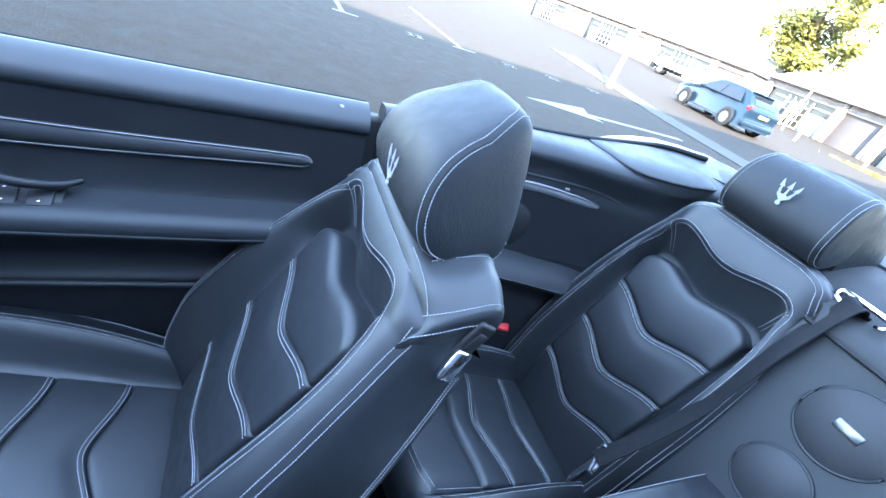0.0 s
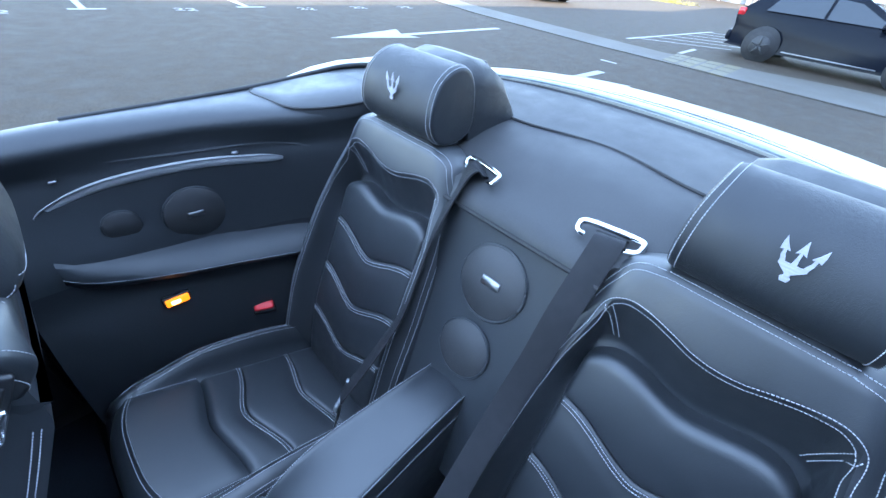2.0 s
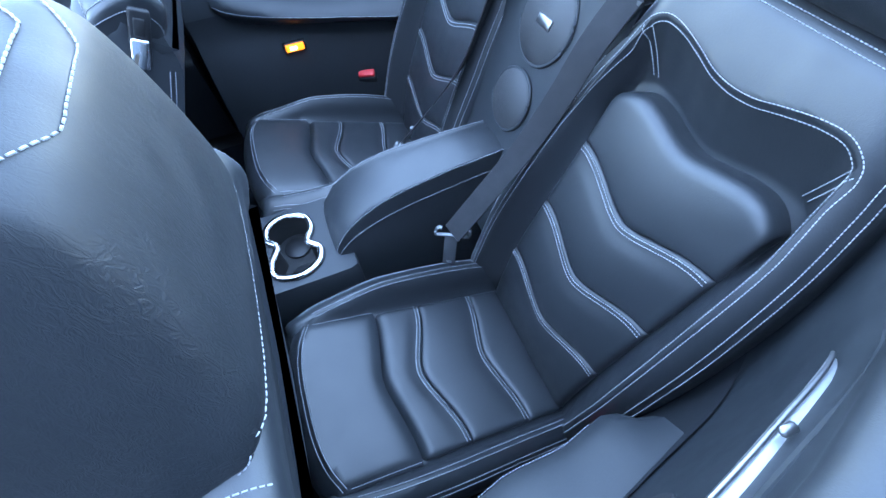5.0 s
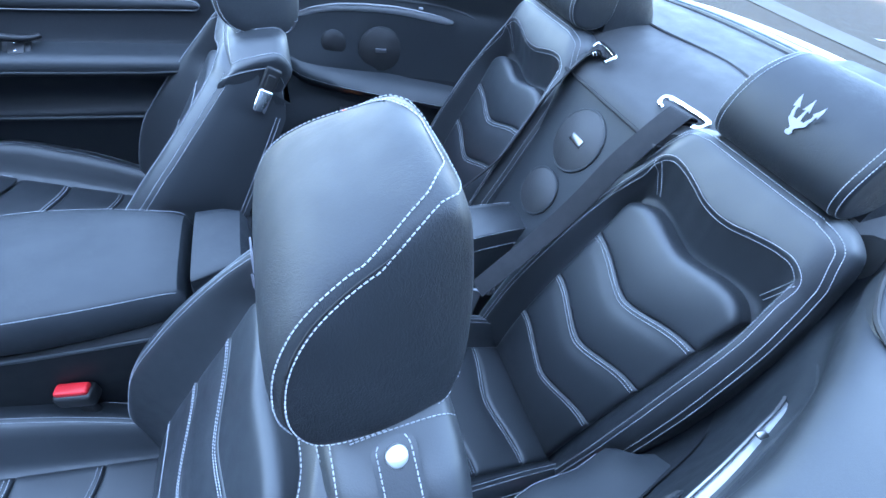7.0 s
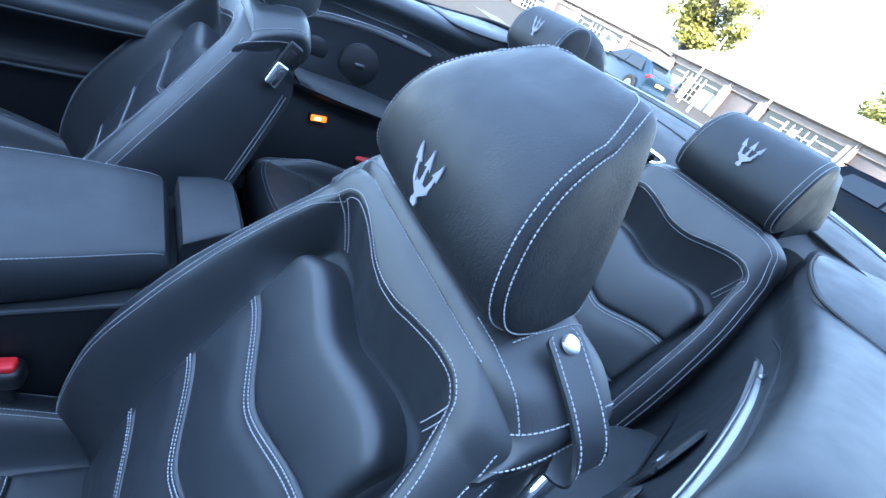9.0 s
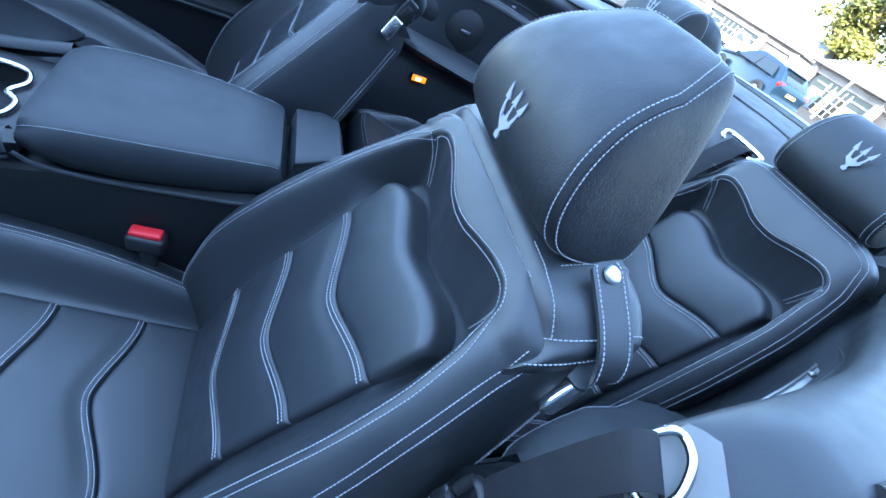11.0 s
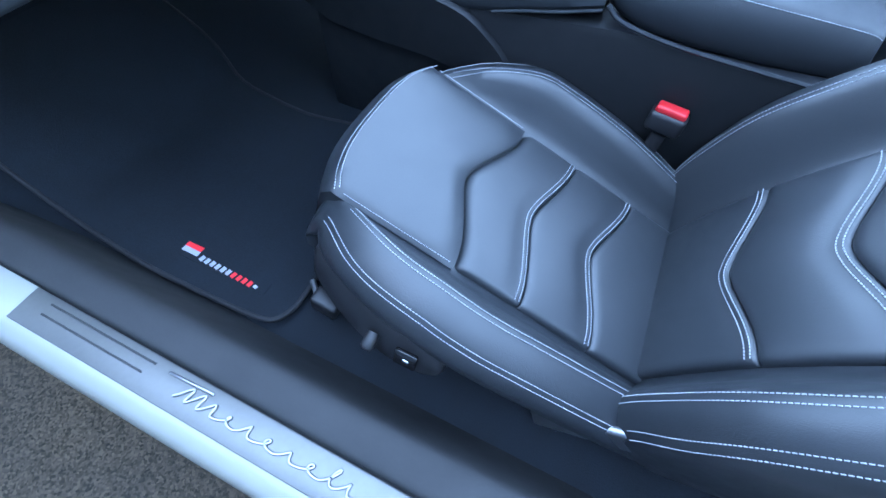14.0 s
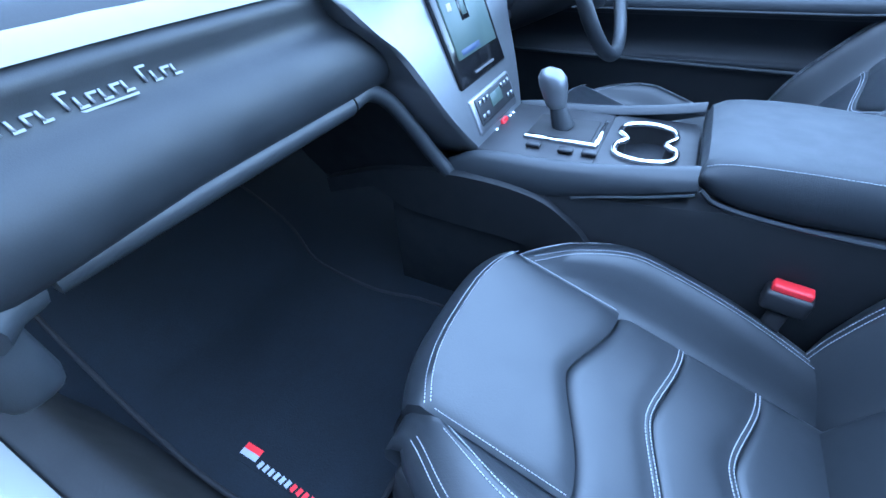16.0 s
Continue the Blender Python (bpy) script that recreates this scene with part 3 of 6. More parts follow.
def front_headrest(seat, dx, yc, dz):
    """A soft block: flat inclined side panels, a front panel drawn over the crown, a seam between them."""
    side = spline([(x, 0, z) for x, z in HEAD_SIDE], 5, closed=True)
    c = Vector((-.610, 0, 1.125))
    n = len(side)
    out = []
    for i, p in enumerate(side):
        d = (side[(i + 1) % n] - side[i - 1]).normalized()
        out.append(Vector((d.z, 0, -d.x)) if (p - c).dot(Vector((d.z, 0, -d.x))) > 0 else Vector((-d.z, 0, d.x)))
    half = lambda p: .074 + (1.226 - p.z) * .2625 - (p.x + .566) * .153
    puff = [.0135 + .002 * smooth((p.x + .585) / .03) - .006 * smooth((1.08 - p.z) / .03) for p in side]

    def ring(f, q, o):
        loop = []
        for i, p in enumerate(side):
            w = c + (p - c) * q + out[i] * (puff[i] * o)
            loop.append(Vector((w.x + dx, yc + f * half(c + (p - c) * q), w.z + dz)))
        return loop

    inner = [(1.050, .02), (1.052, .35), (1.046, .70), (1.026, .90), (1.010, .965)]
    steps = [(f, q, 0) for f, q in inner] + [(1.0, 1.0, 0), (.985, 1.0, .16), (.95, 1.0, .42), (.90, 1.0, .62), (.80, 1.0, .80), (.6, 1.0, .93), (.3, 1.0, 1.0)]
    loops = [ring(-f, q, o) for f, q, o in steps] + [ring(0, 1, 1.02)] + [ring(f, q, o) for f, q, o in steps[::-1]]
    head = part("headrest", Shape().loft(loops), LEATHER_WORN_DIM, seat)
    th = Shape()
    k = dict(pitch=.0046, length=.0034, wide=.0011)
    for sg in (1, -1):
        arc = lambda table: [ring(sg * f, 1.0, lerp_table([(0, 1.02), (.3, 1.0), (.6, .93), (.8, .80), (.9, .62), (.95, .42), (.985, .16), (1.0, .0)], f))[i] for f, i in table]
        low = arc(((0, -1), (.2, -1), (.4, -1), (.56, 0), (.69, 1), (.80, 2), (.88, 4), (.94, 6), (.975, 8))) + ring(sg * 1.008, .984, 0)[11:61]
        up = arc(((0, 2), (.2, 2), (.38, 2), (.53, 3), (.65, 4), (.75, 5), (.83, 7), (.89, 9))) + ring(sg * .945, 1.0, .48)[12:52]
        low, up = spline(low, 2), spline(up, 2)
        mid = Vector((c.x + dx, yc, c.z + dz))
        for row in (low, up):
            nrm = [Vector(((p.x - mid.x), (p.y - mid.y) * 1.3, (p.z - mid.z))).normalized() for p in row]
            th.stitches([p + v * .0004 for p, v in zip(row, nrm)], nrm, **k)
        part("seam", Shape().tube(ring(sg * .992, 1.0, .02)[9:61], .0013, 6), RUBBER, head)
    line = [l[62] + out[62] * .0004 for l in loops[6:-6]]
    th.stitches(line, [out[62]] * len(line), **k)
    part("stitching", th, THREAD, head, "pale grey double stitching", kind="stuff")
    return head


def front_seat(label, ox, yc, oz, strap, lever_side, hx=0.0, hz=0.0):
    seat = thing("car_seat", (-1.15 + ox, yc, 0.30 + oz), label, "car seat", "front seats")
    back, cush = Plane(-.70 + ox, yc, .98 + oz, 62), Plane(-1.283 + ox, yc, .545 + oz, -20)
    height = seat_back(seat, back, BACK_FRONT)
    half = .152
    seat_cushion(seat, cush, dict(half=half, span=(-.19, .37), nose=-.232, rim=.05,
                                  outer=[(-.19, .180), (-.17, .205), (-.1, .245), (-.03, .266), (.05, .272), (.18, .264), (.37, .242)],
                                  lift=[(-.19, -.015), (-.1, .036), (0, .066), (.12, .066), (.37, .045)],
                                  seams=[v_line(.0, -.050, half), v_line(.113, .078, half), v_line(.237, .195, half)]))
    head = front_headrest(seat, ox + hx, yc, oz + hz)
    face = Matrix(((0, .05, -1, -.698 + ox + hx), (-1, 0, 0, yc), (0, 1, .05, 1.108 + oz + hz), (0, 0, 0, 1)))
    pronged_mark(head, face, .052)
    # collar between back and headrest
    loops = []
    for x, zt, zb, w in ((-.672, 1.020, .975, .176), (-.660, 1.036, 1.003, .200), (-.63, 1.046, 1.018, .209), (-.59, 1.052, 1.027, .209), (-.572, 1.052, 1.025, .208), (-.560, 1.046, 1.012, .204), (-.553, 1.030, .990, .197), (-.562, .985, .965, .180)):
        low = min(.93, zb - .05)
        half_loop = [(w - .006, low), (w - .001, zb - .045), (w + .0005, zb - .014), (w - .002, zb - .004), (w - .009, zb + .003), (.5 * w + .068, (zb + zt) / 2 + .006), (.138, zt - .003), (.10, zt)]
        shift = lambda b: ox + ((.026 if x < -.58 else -.055) if b == low else min(b - zb, 0) * (.8 if x > -.665 else -.3))
        loops.append([Vector((x + shift(b), yc + a, b + oz)) for a, b in [(-a, b) for a, b in half_loop] + half_loop[::-1]])
    across = [spline(l, 3) for l in loops]
    along = list(zip(*[spline(col, 4) for col in zip(*across)]))
    collar = part("collar", Shape().loft(along), LEATHER, seat)
    th = Shape()
    for a, b in ((12, 22), (24, 34)):
        th.stitches([p + Vector((-.0012, 0, .0012)) for p in along[4][a:b]], [Vector((-.5, 0, .87)).normalized()] * 12)
    for k in (19, 26):
        th.stitches([l[k] + Vector((0, 0, .0006)) for l in along[6:-6]], [Vector((0, 0, 1))] * 40)
    m = len(along[0]) - 1
    for k in (5, 12):
        for kk, sg in ((k, -1), (m - k, 1)):
            up = Vector((0, sg * (1 if k == 5 else .45), .3 if k == 5 else .9)).normalized()
            run = [l[kk] + up * .0006 for l in along[3:-1]]
            th.stitches(run, [up] * len(run), wide=.0012)
    part("stitching", th, THREAD, collar, kind="stuff")
    # tilt lever in its slot, on the side of the back
    q = back(.028, lever_side * .210, -.090)
    turn = Matrix.Rotation(radians(28), 4, "Y")
    slot = part("lever_bezel", Shape().box((.030, .012, .100), Matrix.Translation(q) @ turn, .0055, 3), PLASTIC, seat, "black lever surround")
    part("slot", Shape().box((.016, .006, .030), Matrix.Translation(q + Vector((0, lever_side * .0055, 0))) @ turn @ Matrix.Translation((0, 0, .022)), .004, 2), RUBBER, slot)
    lever = Shape().box((.027, .018, .050), Matrix.Translation(q + Vector((0, lever_side * .007, 0))) @ turn @ Matrix.Translation((0, 0, -.020)) @ Matrix.Rotation(radians(lever_side * 8), 4, "X"), .006, 3)
    part("lever", lever, CHROME, slot, "chrome tilt lever")
    if strap:
        part("side_tag", Shape().box((.015, .003, .030), Matrix.Translation(back(-.256, lever_side * .273, .026)) @ Matrix.Rotation(radians(28), 4, "Y"), .001, 1), TAG, seat, "small pale airbag tag")
        path = spline([(x + ox, yc + lever_side * y, z + oz) for x, y, z in ((-.617, .142, 1.064), (-.616, .152, 1.0615), (-.615, .175, 1.050), (-.614, .200, 1.036), (-.614, .220, 1.020), (-.616, .228, 1.005), (-.621, .224, .994), (-.630, .210, .994))], 6)
        loops = []
        for i, p in enumerate(path):
            w = .0175 * math.sqrt(max(1 - max(1 - i / 6, 0) ** 2, .05))
            d = (path[min(i + 1, len(path) - 1)] - path[max(i - 1, 0)]).normalized()
            a = (Vector((1, 0, .2)) - d * d.dot(Vector((1, 0, .2)))).normalized()
            nn = a.cross(d).normalized()
            nn = nn if i < 3 or nn.dot(loops[-1][0] - loops[-1][3]) > 0 else -nn
            nn = -nn if i < 3 and nn.z < 0 else nn
            loops.append([p + a * w + nn * .0022, p - a * w + nn * .0022, p - a * w - nn * .0022, p + a * w - nn * .0022])
        st = part("belt_strap", Shape().loft(loops), LEATHER, seat, "leather belt strap with a chrome snap")
        th = Shape()
        for sg in (1, -1):
            th.stitches([(l[0].lerp(l[1], .5 + sg * .38)) for l in loops[2:]], [(l[0] - l[3]).normalized() for l in loops[2:]])
        part("stitching", th, THREAD, st, kind="stuff")
        part("snap_button", Shape().disc(.0085, .005, Matrix.Translation((-.6155 + ox, yc + lever_side * .156, 1.0625 + oz)) @ Matrix.Rotation(radians(24), 4, "X"), 32, .0015), SNAP, st, "pale metal snap button")
    # base and outboard valance
    sg = -1 if yc < 0 else 1
    part("seat_base", Shape().box((.46, .40, .10), Matrix.Translation((-1.17 + ox, yc, .375 + oz)) @ Matrix.Rotation(radians(8), 4, "Y"), .02, 2), PLASTIC, seat)
    for s2 in (1, -1):
        part("seat_rail", Shape().box((.62, .035, .035), Matrix.Translation((-1.18 + ox, yc + s2 * .17, .362 + oz)), .006, 1), SATIN, seat)
        part("rail_end", Shape().box((.03, .03, .05), Matrix.Translation((-1.50 + ox, yc + s2 * .17, .368 + oz)), .006, 1), SATIN, seat)
    cols = [(-1.487, .200, .222, .03), (-1.482, .204, .226, .07), (-1.44, .212, .250, .085), (-1.386, .226, .272, .088), (-1.33, .244, .287, .088), (-1.28, .258, .290, .080), (-1.25, .266, .286, .060), (-1.240, .266, .280, .03)]
    vr = []
    for x, yt, yb, h in cols:
        mid = .492 + oz
        vr.append([Vector((x + ox, yc + sg * y, mid + z * h)) for y, z in ((yt - .04, .42), (yt - .004, .50), (yt + .006, .42), ((yt + yb) / 2 + .006, 0), (yb, -.32), (yb - .004, -.45), (yb - .015, -.5), (yb - .06, -.46))])
    val = part("valance", Shape().loft([l for l in zip(*[spline(list(col), 4) for col in zip(*vr)])]), PLASTIC, seat, "black plastic seat valance")
    out = Matrix.Rotation(-sg * radians(100), 4, "X")
    part("seat_switch", Shape().disc(.010, .026, Matrix.Translation((-1.350 + ox, yc + sg * .272, .487 + oz)) @ out, 18, .004), PLASTIC, val)
    sw = part("seat_switch", Shape().box((.034, .026, .008), Matrix.Translation((-1.292 + ox, yc + sg * .286, .490 + oz)) @ Matrix.Rotation(-sg * radians(62), 4, "X"), .002, 1), GLOSS, val)
    part("switch_mark", Shape().box((.010, .006, .003), Matrix.Translation((-1.290 + ox, yc + sg * .290, .491 + oz)) @ Matrix.Rotation(-sg * radians(62), 4, "X"), .001, 1), CHROME, sw)
    foot = part("rail_foot", Shape().box((.05, .032, .045), Matrix.Translation((-1.475 + ox, yc + sg * .235, .395 + oz)) @ Matrix.Rotation(radians(12), 4, "Y"), .006, 2), PLASTIC, seat)
    part("release_bar", Shape().tube([(-1.515 + ox, yc + sg * .215, .408 + oz), (-1.485 + ox, yc + sg * .240, .412 + oz)], .005, 10), SATIN, foot)
    vy = yc + sg * .268
    part("hinge_cover", Shape().box((.19, .016, .055), Matrix.Translation((-1.03 + ox, vy - sg * .018, .440 + oz)) @ Matrix.Rotation(radians(-38), 4, "Y"), .007, 3, .8), SATIN, seat, "brushed metal hinge cover")
    return seat, back


front_seat("black leather front passenger seat with pale double stitching", 0, -.405, 0, True, -1)
front_seat("black leather driver seat with pale double stitching", -.075, .405, .007, False, -1, .017, -.010)


def rear_seat(yc):
    seat = thing("car_seat", (-.35, yc, .36), "black leather rear bucket seat with pale double stitching", "car seat", "rear seats")
    back, cush = Plane(-.026, yc, 1.011, 72), Plane(-.25, yc, .45, -20)
    seat_back(seat, back, BACK_REAR)
    half = .148
    seat_cushion(seat, cush, dict(half=half, span=(-.40, .08), nose=-.425, rim=.032,
                                  outer=[(-.40, .185), (-.36, .200), (-.2, .212), (.0, .212), (.08, .205)],
                                  lift=[(-.40, -.004), (-.33, .020), (-.22, .058), (-.08, .070), (.08, .062)],
                                  seams=[v_line(-.252, -.275, half), v_line(-.153, -.195, half), v_line(-.024, -.053, half)]))
    prof = [(.012, 1.100), (-.010, 1.133), (-.006, 1.176), (.014, 1.210), (.050, 1.231), (.086, 1.231), (.104, 1.208), (.108, 1.16), (.100, 1.11), (.06, 1.092)]
    sh, pts, place = headrest_shape(prof, yc, [(1.09, .114), (1.18, .110), (1.24, .101)], .14)
    head = part("headrest", sh, LEATHER_WORN_DIM, seat)
    headrest_threads(head, pts, place, None, ((.972, .965, .06), (1.003, .88, .015)))
    face = Matrix(((0, .12, -1, -.0105), (-1, 0, 0, yc), (0, 1, .12, 1.185), (0, 0, 0, 1)))
    pronged_mark(head, face, .047)
    # padded fairing behind the headrest
    loops = []
    for x, top, w in ((.095, 1.226, .104), (.128, 1.234, .108), (.165, 1.226, .112), (.195, 1.202, .115), (.216, 1.165, .119), (.230, 1.12, .124), (.240, 1.075, .128)):
        loops.append([Vector((x, yc + a * w, 1.06 + (top - 1.06) * b)) for a, b in ((-1.08, 0), (-1.04, .4), (-.98, .75), (-.86, .93), (-.6, 1), (0, 1.01), (.6, 1), (.86, .93), (.98, .75), (1.04, .4), (1.08, 0))])
    fair = part("headrest_fairing", Shape().loft(loops), LEATHER_WORN_DIM, seat)
    part("cap", Shape().box((.055, .130, .014), Matrix.Translation((.193, yc, 1.199)) @ Matrix.Rotation(radians(50), 4, "Y"), .006, 3), PLASTIC, fair, "black roll bar cap")
    return seat


rear_seat(-.335)
rear_seat(.335)


# ---- car shell: sides, deck, floor ----
def loft_profile(points, n=4):
    return [(p.x, p.y) for p in spline([(y, z, 0) for y, z in points], n)]


DOOR_SECTION = [(.764, .40), (.764, 1.00), (.764, 1.03), (.764, 1.045), (.762, 1.066), (.752, 1.073), (.738, 1.072), (.720, 1.064), (.703, 1.046), (.700, 1.02), (.697, .965), (.692, .91), (.678, .86), (.650, .852), (.620, .846), (.606, .832), (.610, .810),
                (.640, .785), (.662, .74), (.652, .700), (.640, .690), (.646, .66), (.668, .56), (.690, .42)]


def door_card():
    door = thing("driver_door", (-1.3, .72, .42), "closed driver door with black leather lining and silver strip", "car door")
    sec = loft_profile(DOOR_SECTION, 3)
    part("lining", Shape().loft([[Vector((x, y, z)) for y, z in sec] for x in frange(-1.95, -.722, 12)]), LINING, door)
    for nm, sec in (("top_pad", [(.765, 1.03), (.766, 1.05), (.764, 1.067), (.752, 1.075), (.737, 1.074), (.717, 1.066), (.699, 1.048), (.695, 1.030), (.71, 1.018)]),
                    ("armrest", [(.690, .866), (.652, .858), (.620, .853), (.603, .838), (.605, .812), (.645, .790)])):
        part(nm, Shape().loft([[Vector((x, y, z)) for y, z in loft_profile(sec, 3)] for x in frange(-1.952, -.719, 12)]), LEATHER if nm == "top_pad" else LEATHER_TRIM, door)
    loops, edges = [], ([], [])
    for x in frange(-1.95, -.85, 24) + frange(-.848, -.823, 10):
        t = min((-.823 - x) / .022, 1)
        h = (.0115 + .0075 * (x + .823) / -.46 * (1 if x > -1.283 else 0) + (.0075 if x <= -1.283 else 0)) * math.sqrt(max(1 - (1 - t) ** 2, 0.01))
        zc = .957 - .006 * smooth((-.823 - x) / .4)
        loops.append([Vector((x, y, zc + z * h)) for y, z in ((.712, -1), (.692, -1), (.686, -.6), (.684, 0), (.686, .6), (.692, 1), (.712, 1))])
        for e, z in zip(edges, (-1, 1)):
            e.append(Vector((x, .689, zc + z * h)))
    strip = part("door_strip", Shape().loft(loops), BEZEL, door, "dark satin trim strip with bright edges")
    part("strip_edge", Shape().tube(edges[0] + edges[1][::-1], .0018, 8), SATIN, strip)
    th = Shape()
    a = [Vector((x, .6035, .826 + .010 * smooth((x + .98) / .2))) for x in frange(-1.9, -.80, 40)]
    th.stitches(a, [Vector((0, -1, .4)).normalized()] * 40)
    part("stitching", th, THREAD, door, kind="stuff")
    part("armrest_trim", Shape().tube([(x, .604, .818 + .010 * smooth((x + .98) / .2)) for x in frange(-1.9, -.80, 20)], .005, 8), LEATHER_TRIM, door)
    part("pocket_edge", Shape().tube([(x, .638, .692 - .02 * (x + 1.9)) for x in frange(-1.9, -.78, 8)], .006, 8), LEATHER_TRIM, door)
    tilt = Matrix.Rotation(radians(28), 4, "X")
    sw = part("switch_panel", Shape().box((.13, .050, .010), Matrix.Translation((-1.275, .648, .856)) @ tilt, .004, 2), PLASTIC, door, "black window switch panel")
    for x in (-1.238, -1.283):
        part("switch", Shape().box((.034, .040, .008), Matrix.Translation((x, .646, .861)) @ tilt, .003, 2), PLASTIC, sw)
        for y in (-.011, .011):
            part("switch_mark", Shape().disc(.0026, .002, Matrix.Translation((x, .646, .861)) @ tilt @ Matrix.Translation((0, y, .004)), 10, .0005), CHROME, sw)
    part("door_pull", Shape().tube(spline([(-1.40, .640, .925), (-1.32, .638, .905), (-1.26, .642, .888), (-1.215, .655, .880), (-1.19, .675, .880)], 6), lambda t: .012 - .006 * t, 10), PLASTIC, door)
    part("belt_seal", Shape().tube([(x, .763, 1.0715) for x in frange(-1.95, -.722, 4)], .0038, 8), RUBBER, door)
    part("screw_cap", Shape().disc(.004, .002, Matrix.Translation((-.775, .722, 1.0675)) @ Matrix.Rotation(radians(40), 4, "X"), 12, .001), SATIN, door)
    part("rear_edge", Shape().box((.05, .05, .66), Matrix.Translation((-.700, .748, .72)), .004, 1), RUBBER, door)
    part("outer_skin", Shape().box((1.19, .05, .70), Matrix.Translation((-1.357, .815, .66)), .02, 2), PAINT, door, "white painted door skin")


door_card()


SIDE_FACE = [(-.76, .705), (-.65, .700), (-.553, .692), (-.45, .676), (-.342, .655), (-.232, .630), (-.135, .606), (-.05, .565), (.03, .525), (.10, .490), (.2, .455), (.35, .43)]
ROLL_EDGE = [(-.76, .694), (-.5, .678), (-.43, .670), (-.31, .652), (-.19, .615), (-.15, .600), (-.03, .548), (.05, .520), (.17, .475), (.34, .44)]


def side_face(x, z):
    """How far from the car's middle a rear side panel stands, at a place along it and a height."""
    top = lerp_table(SIDE_FACE, x)
    low = .646 - max(.650 - top, 0)
    return top if z > .96 else low + (top - low) * smooth((z - .82) / .13)


def quarter(sg):
    """The padded side panel beside a rear seat; sg: 1 right, -1 left."""
    q = thing("quarter_panel", (-.4, sg * .68, .40), "black leather rear side panel with chrome trim and speakers", "side panel", "rear side panels")

    def sec(x):
        drop = min(max((-.55 - x) / .115, 0), 1) * (1 if sg < 0 else .05)
        up = .022 * smooth((x + .12) / .3)
        edge, low = lerp_table(ROLL_EDGE, x), max(.650 - lerp_table(SIDE_FACE, x), 0)
        mid = (edge + .745) / 2
        return [(.764, .36), (.764, 1.00 - .10 * drop), (.764, 1.03 - .10 * drop), (.764, 1.05 - .10 * drop), (.762, 1.078 - .10 * drop + up), (.752, 1.085 - .095 * drop + up), (mid + .01, 1.086 - .085 * drop + up), (edge + .020, 1.078 - .060 * drop + up * .8),
                (edge, 1.058 - .035 * drop + up * .5), (edge + .006, 1.030 - .012 * drop), (side_face(x, .99) + .006, 1.0), (side_face(x, .97), .97), (side_face(x, .90), .90),
                (side_face(x, .82), .82), (.635 - low, .74), (.61 - low * .9, .68), (.59 - low * .9, .60), (.58 - low * .9, .48), (.575 - .9 * low, .36)]

    body = Shape().loft([[Vector((x, sg * y, z)) for y, z in loft_profile(sec(x), 3)] for x in frange(-.672 if sg < 0 else -.690, .34, 28)])
    part("panel", body, LEATHER_TRIM, q)
    lower = []
    for x in frange(-.67 if sg < 0 else -.69, .12, 20):
        keep = [(y - .003, z) for y, z in loft_profile(sec(x), 3) if y < .75 and z < .80]
        lower.append([Vector((x, sg * y, z)) for y, z in keep[-15:]])
    n_low = min(len(l) for l in lower)
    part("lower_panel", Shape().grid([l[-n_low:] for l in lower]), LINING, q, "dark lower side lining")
    face = lambda x: side_face(x, .97)
    arc = spline([(-.640, 0, .838), (-.622, 0, .896), (-.580, 0, .941), (-.475, 0, .972), (-.319, 0, .982), (-.20, 0, .974), (-.137, 0, .966)], 8)
    loops = []
    n = len(arc)
    for i, p in enumerate(arc):
        d = (arc[min(i + 1, n - 1)] - arc[max(i - 1, 0)]).normalized()
        w = Vector((-d.z, 0, d.x))
        h = .0104 * math.sqrt(max(1 - (2 * i / (n - 1) - 1) ** 8, .04)) * (.75 + .25 * smooth(i / (n - 1) * 2))
        yb = face(p.x)
        loops.append([Vector((p.x, sg * (yb - a), p.z)) + w * (b * h) for a, b in ((-.01, -1), (.001, -1), (.0045, -.55), (.006, .05), (.005, .65), (.001, 1), (-.01, 1))])
    trim = part("chrome_trim", Shape().loft(loops), TRIMSILVER, q, "curved satin chrome trim")
    edge = [l[4] + Vector((0, -sg * .001, .003)) for l in loops]
    part("trim_edge", Shape().tube(edge, .0020, 8), SATIN, trim)
    rot = Matrix.Rotation(sg * radians(90), 4, "X")
    for x, z, r, badge in ((-.484, .882, .034, False), (-.345, .868, .064, True)):
        m = Matrix.Translation((x, sg * (side_face(x, z) + .001), z)) @ Matrix.Rotation(math.atan(sg * (side_face(x + .03, z) - side_face(x - .03, z)) / .06), 4, "Z") @ rot
        sp = part("speaker_cover", Shape().disc(r, .006, m, 48, .002), GRILLE, q, "round black speaker grille")
        part("speaker_ring", Shape().tube([m @ Vector((r * 1.02 * math.cos(a), r * 1.02 * math.sin(a), .002)) for a in frange(0, 2 * math.pi, 47)], .0025, 6), LEATHER_TRIM, sp)
        if badge:
            part("badge", Shape().box((.034, .012, .004), m @ Matrix.Translation((0, 0, .007)), .001, 1), SATIN, sp, "small silver speaker badge")
    # padded shelf with a piped edge
    sh = Shape()
    loops = []
    x_end = -.06 if sg > 0 else -.185
    for x in frange(-.615, x_end, 20):
        t = (x + .615) / (x_end + .615)
        out = .080 * min(t * 1.9 + .02, 1) ** .65 * (1 - .5 * smooth((t - .85) / .15))
        zt = .822 - .070 * t ** .55
        zl = zt - .016 * t - .008
        yb = side_face(x, .80)
        loops.append([Vector((x, sg * y, z)) for y, z in ((yb + .02, zt + .030), (yb - out * .25, zt + .020), (yb - out * .8, zt + .002), (yb - out, zl), (yb - out * .92, zl - .014), (yb + .02, zl - .06))])
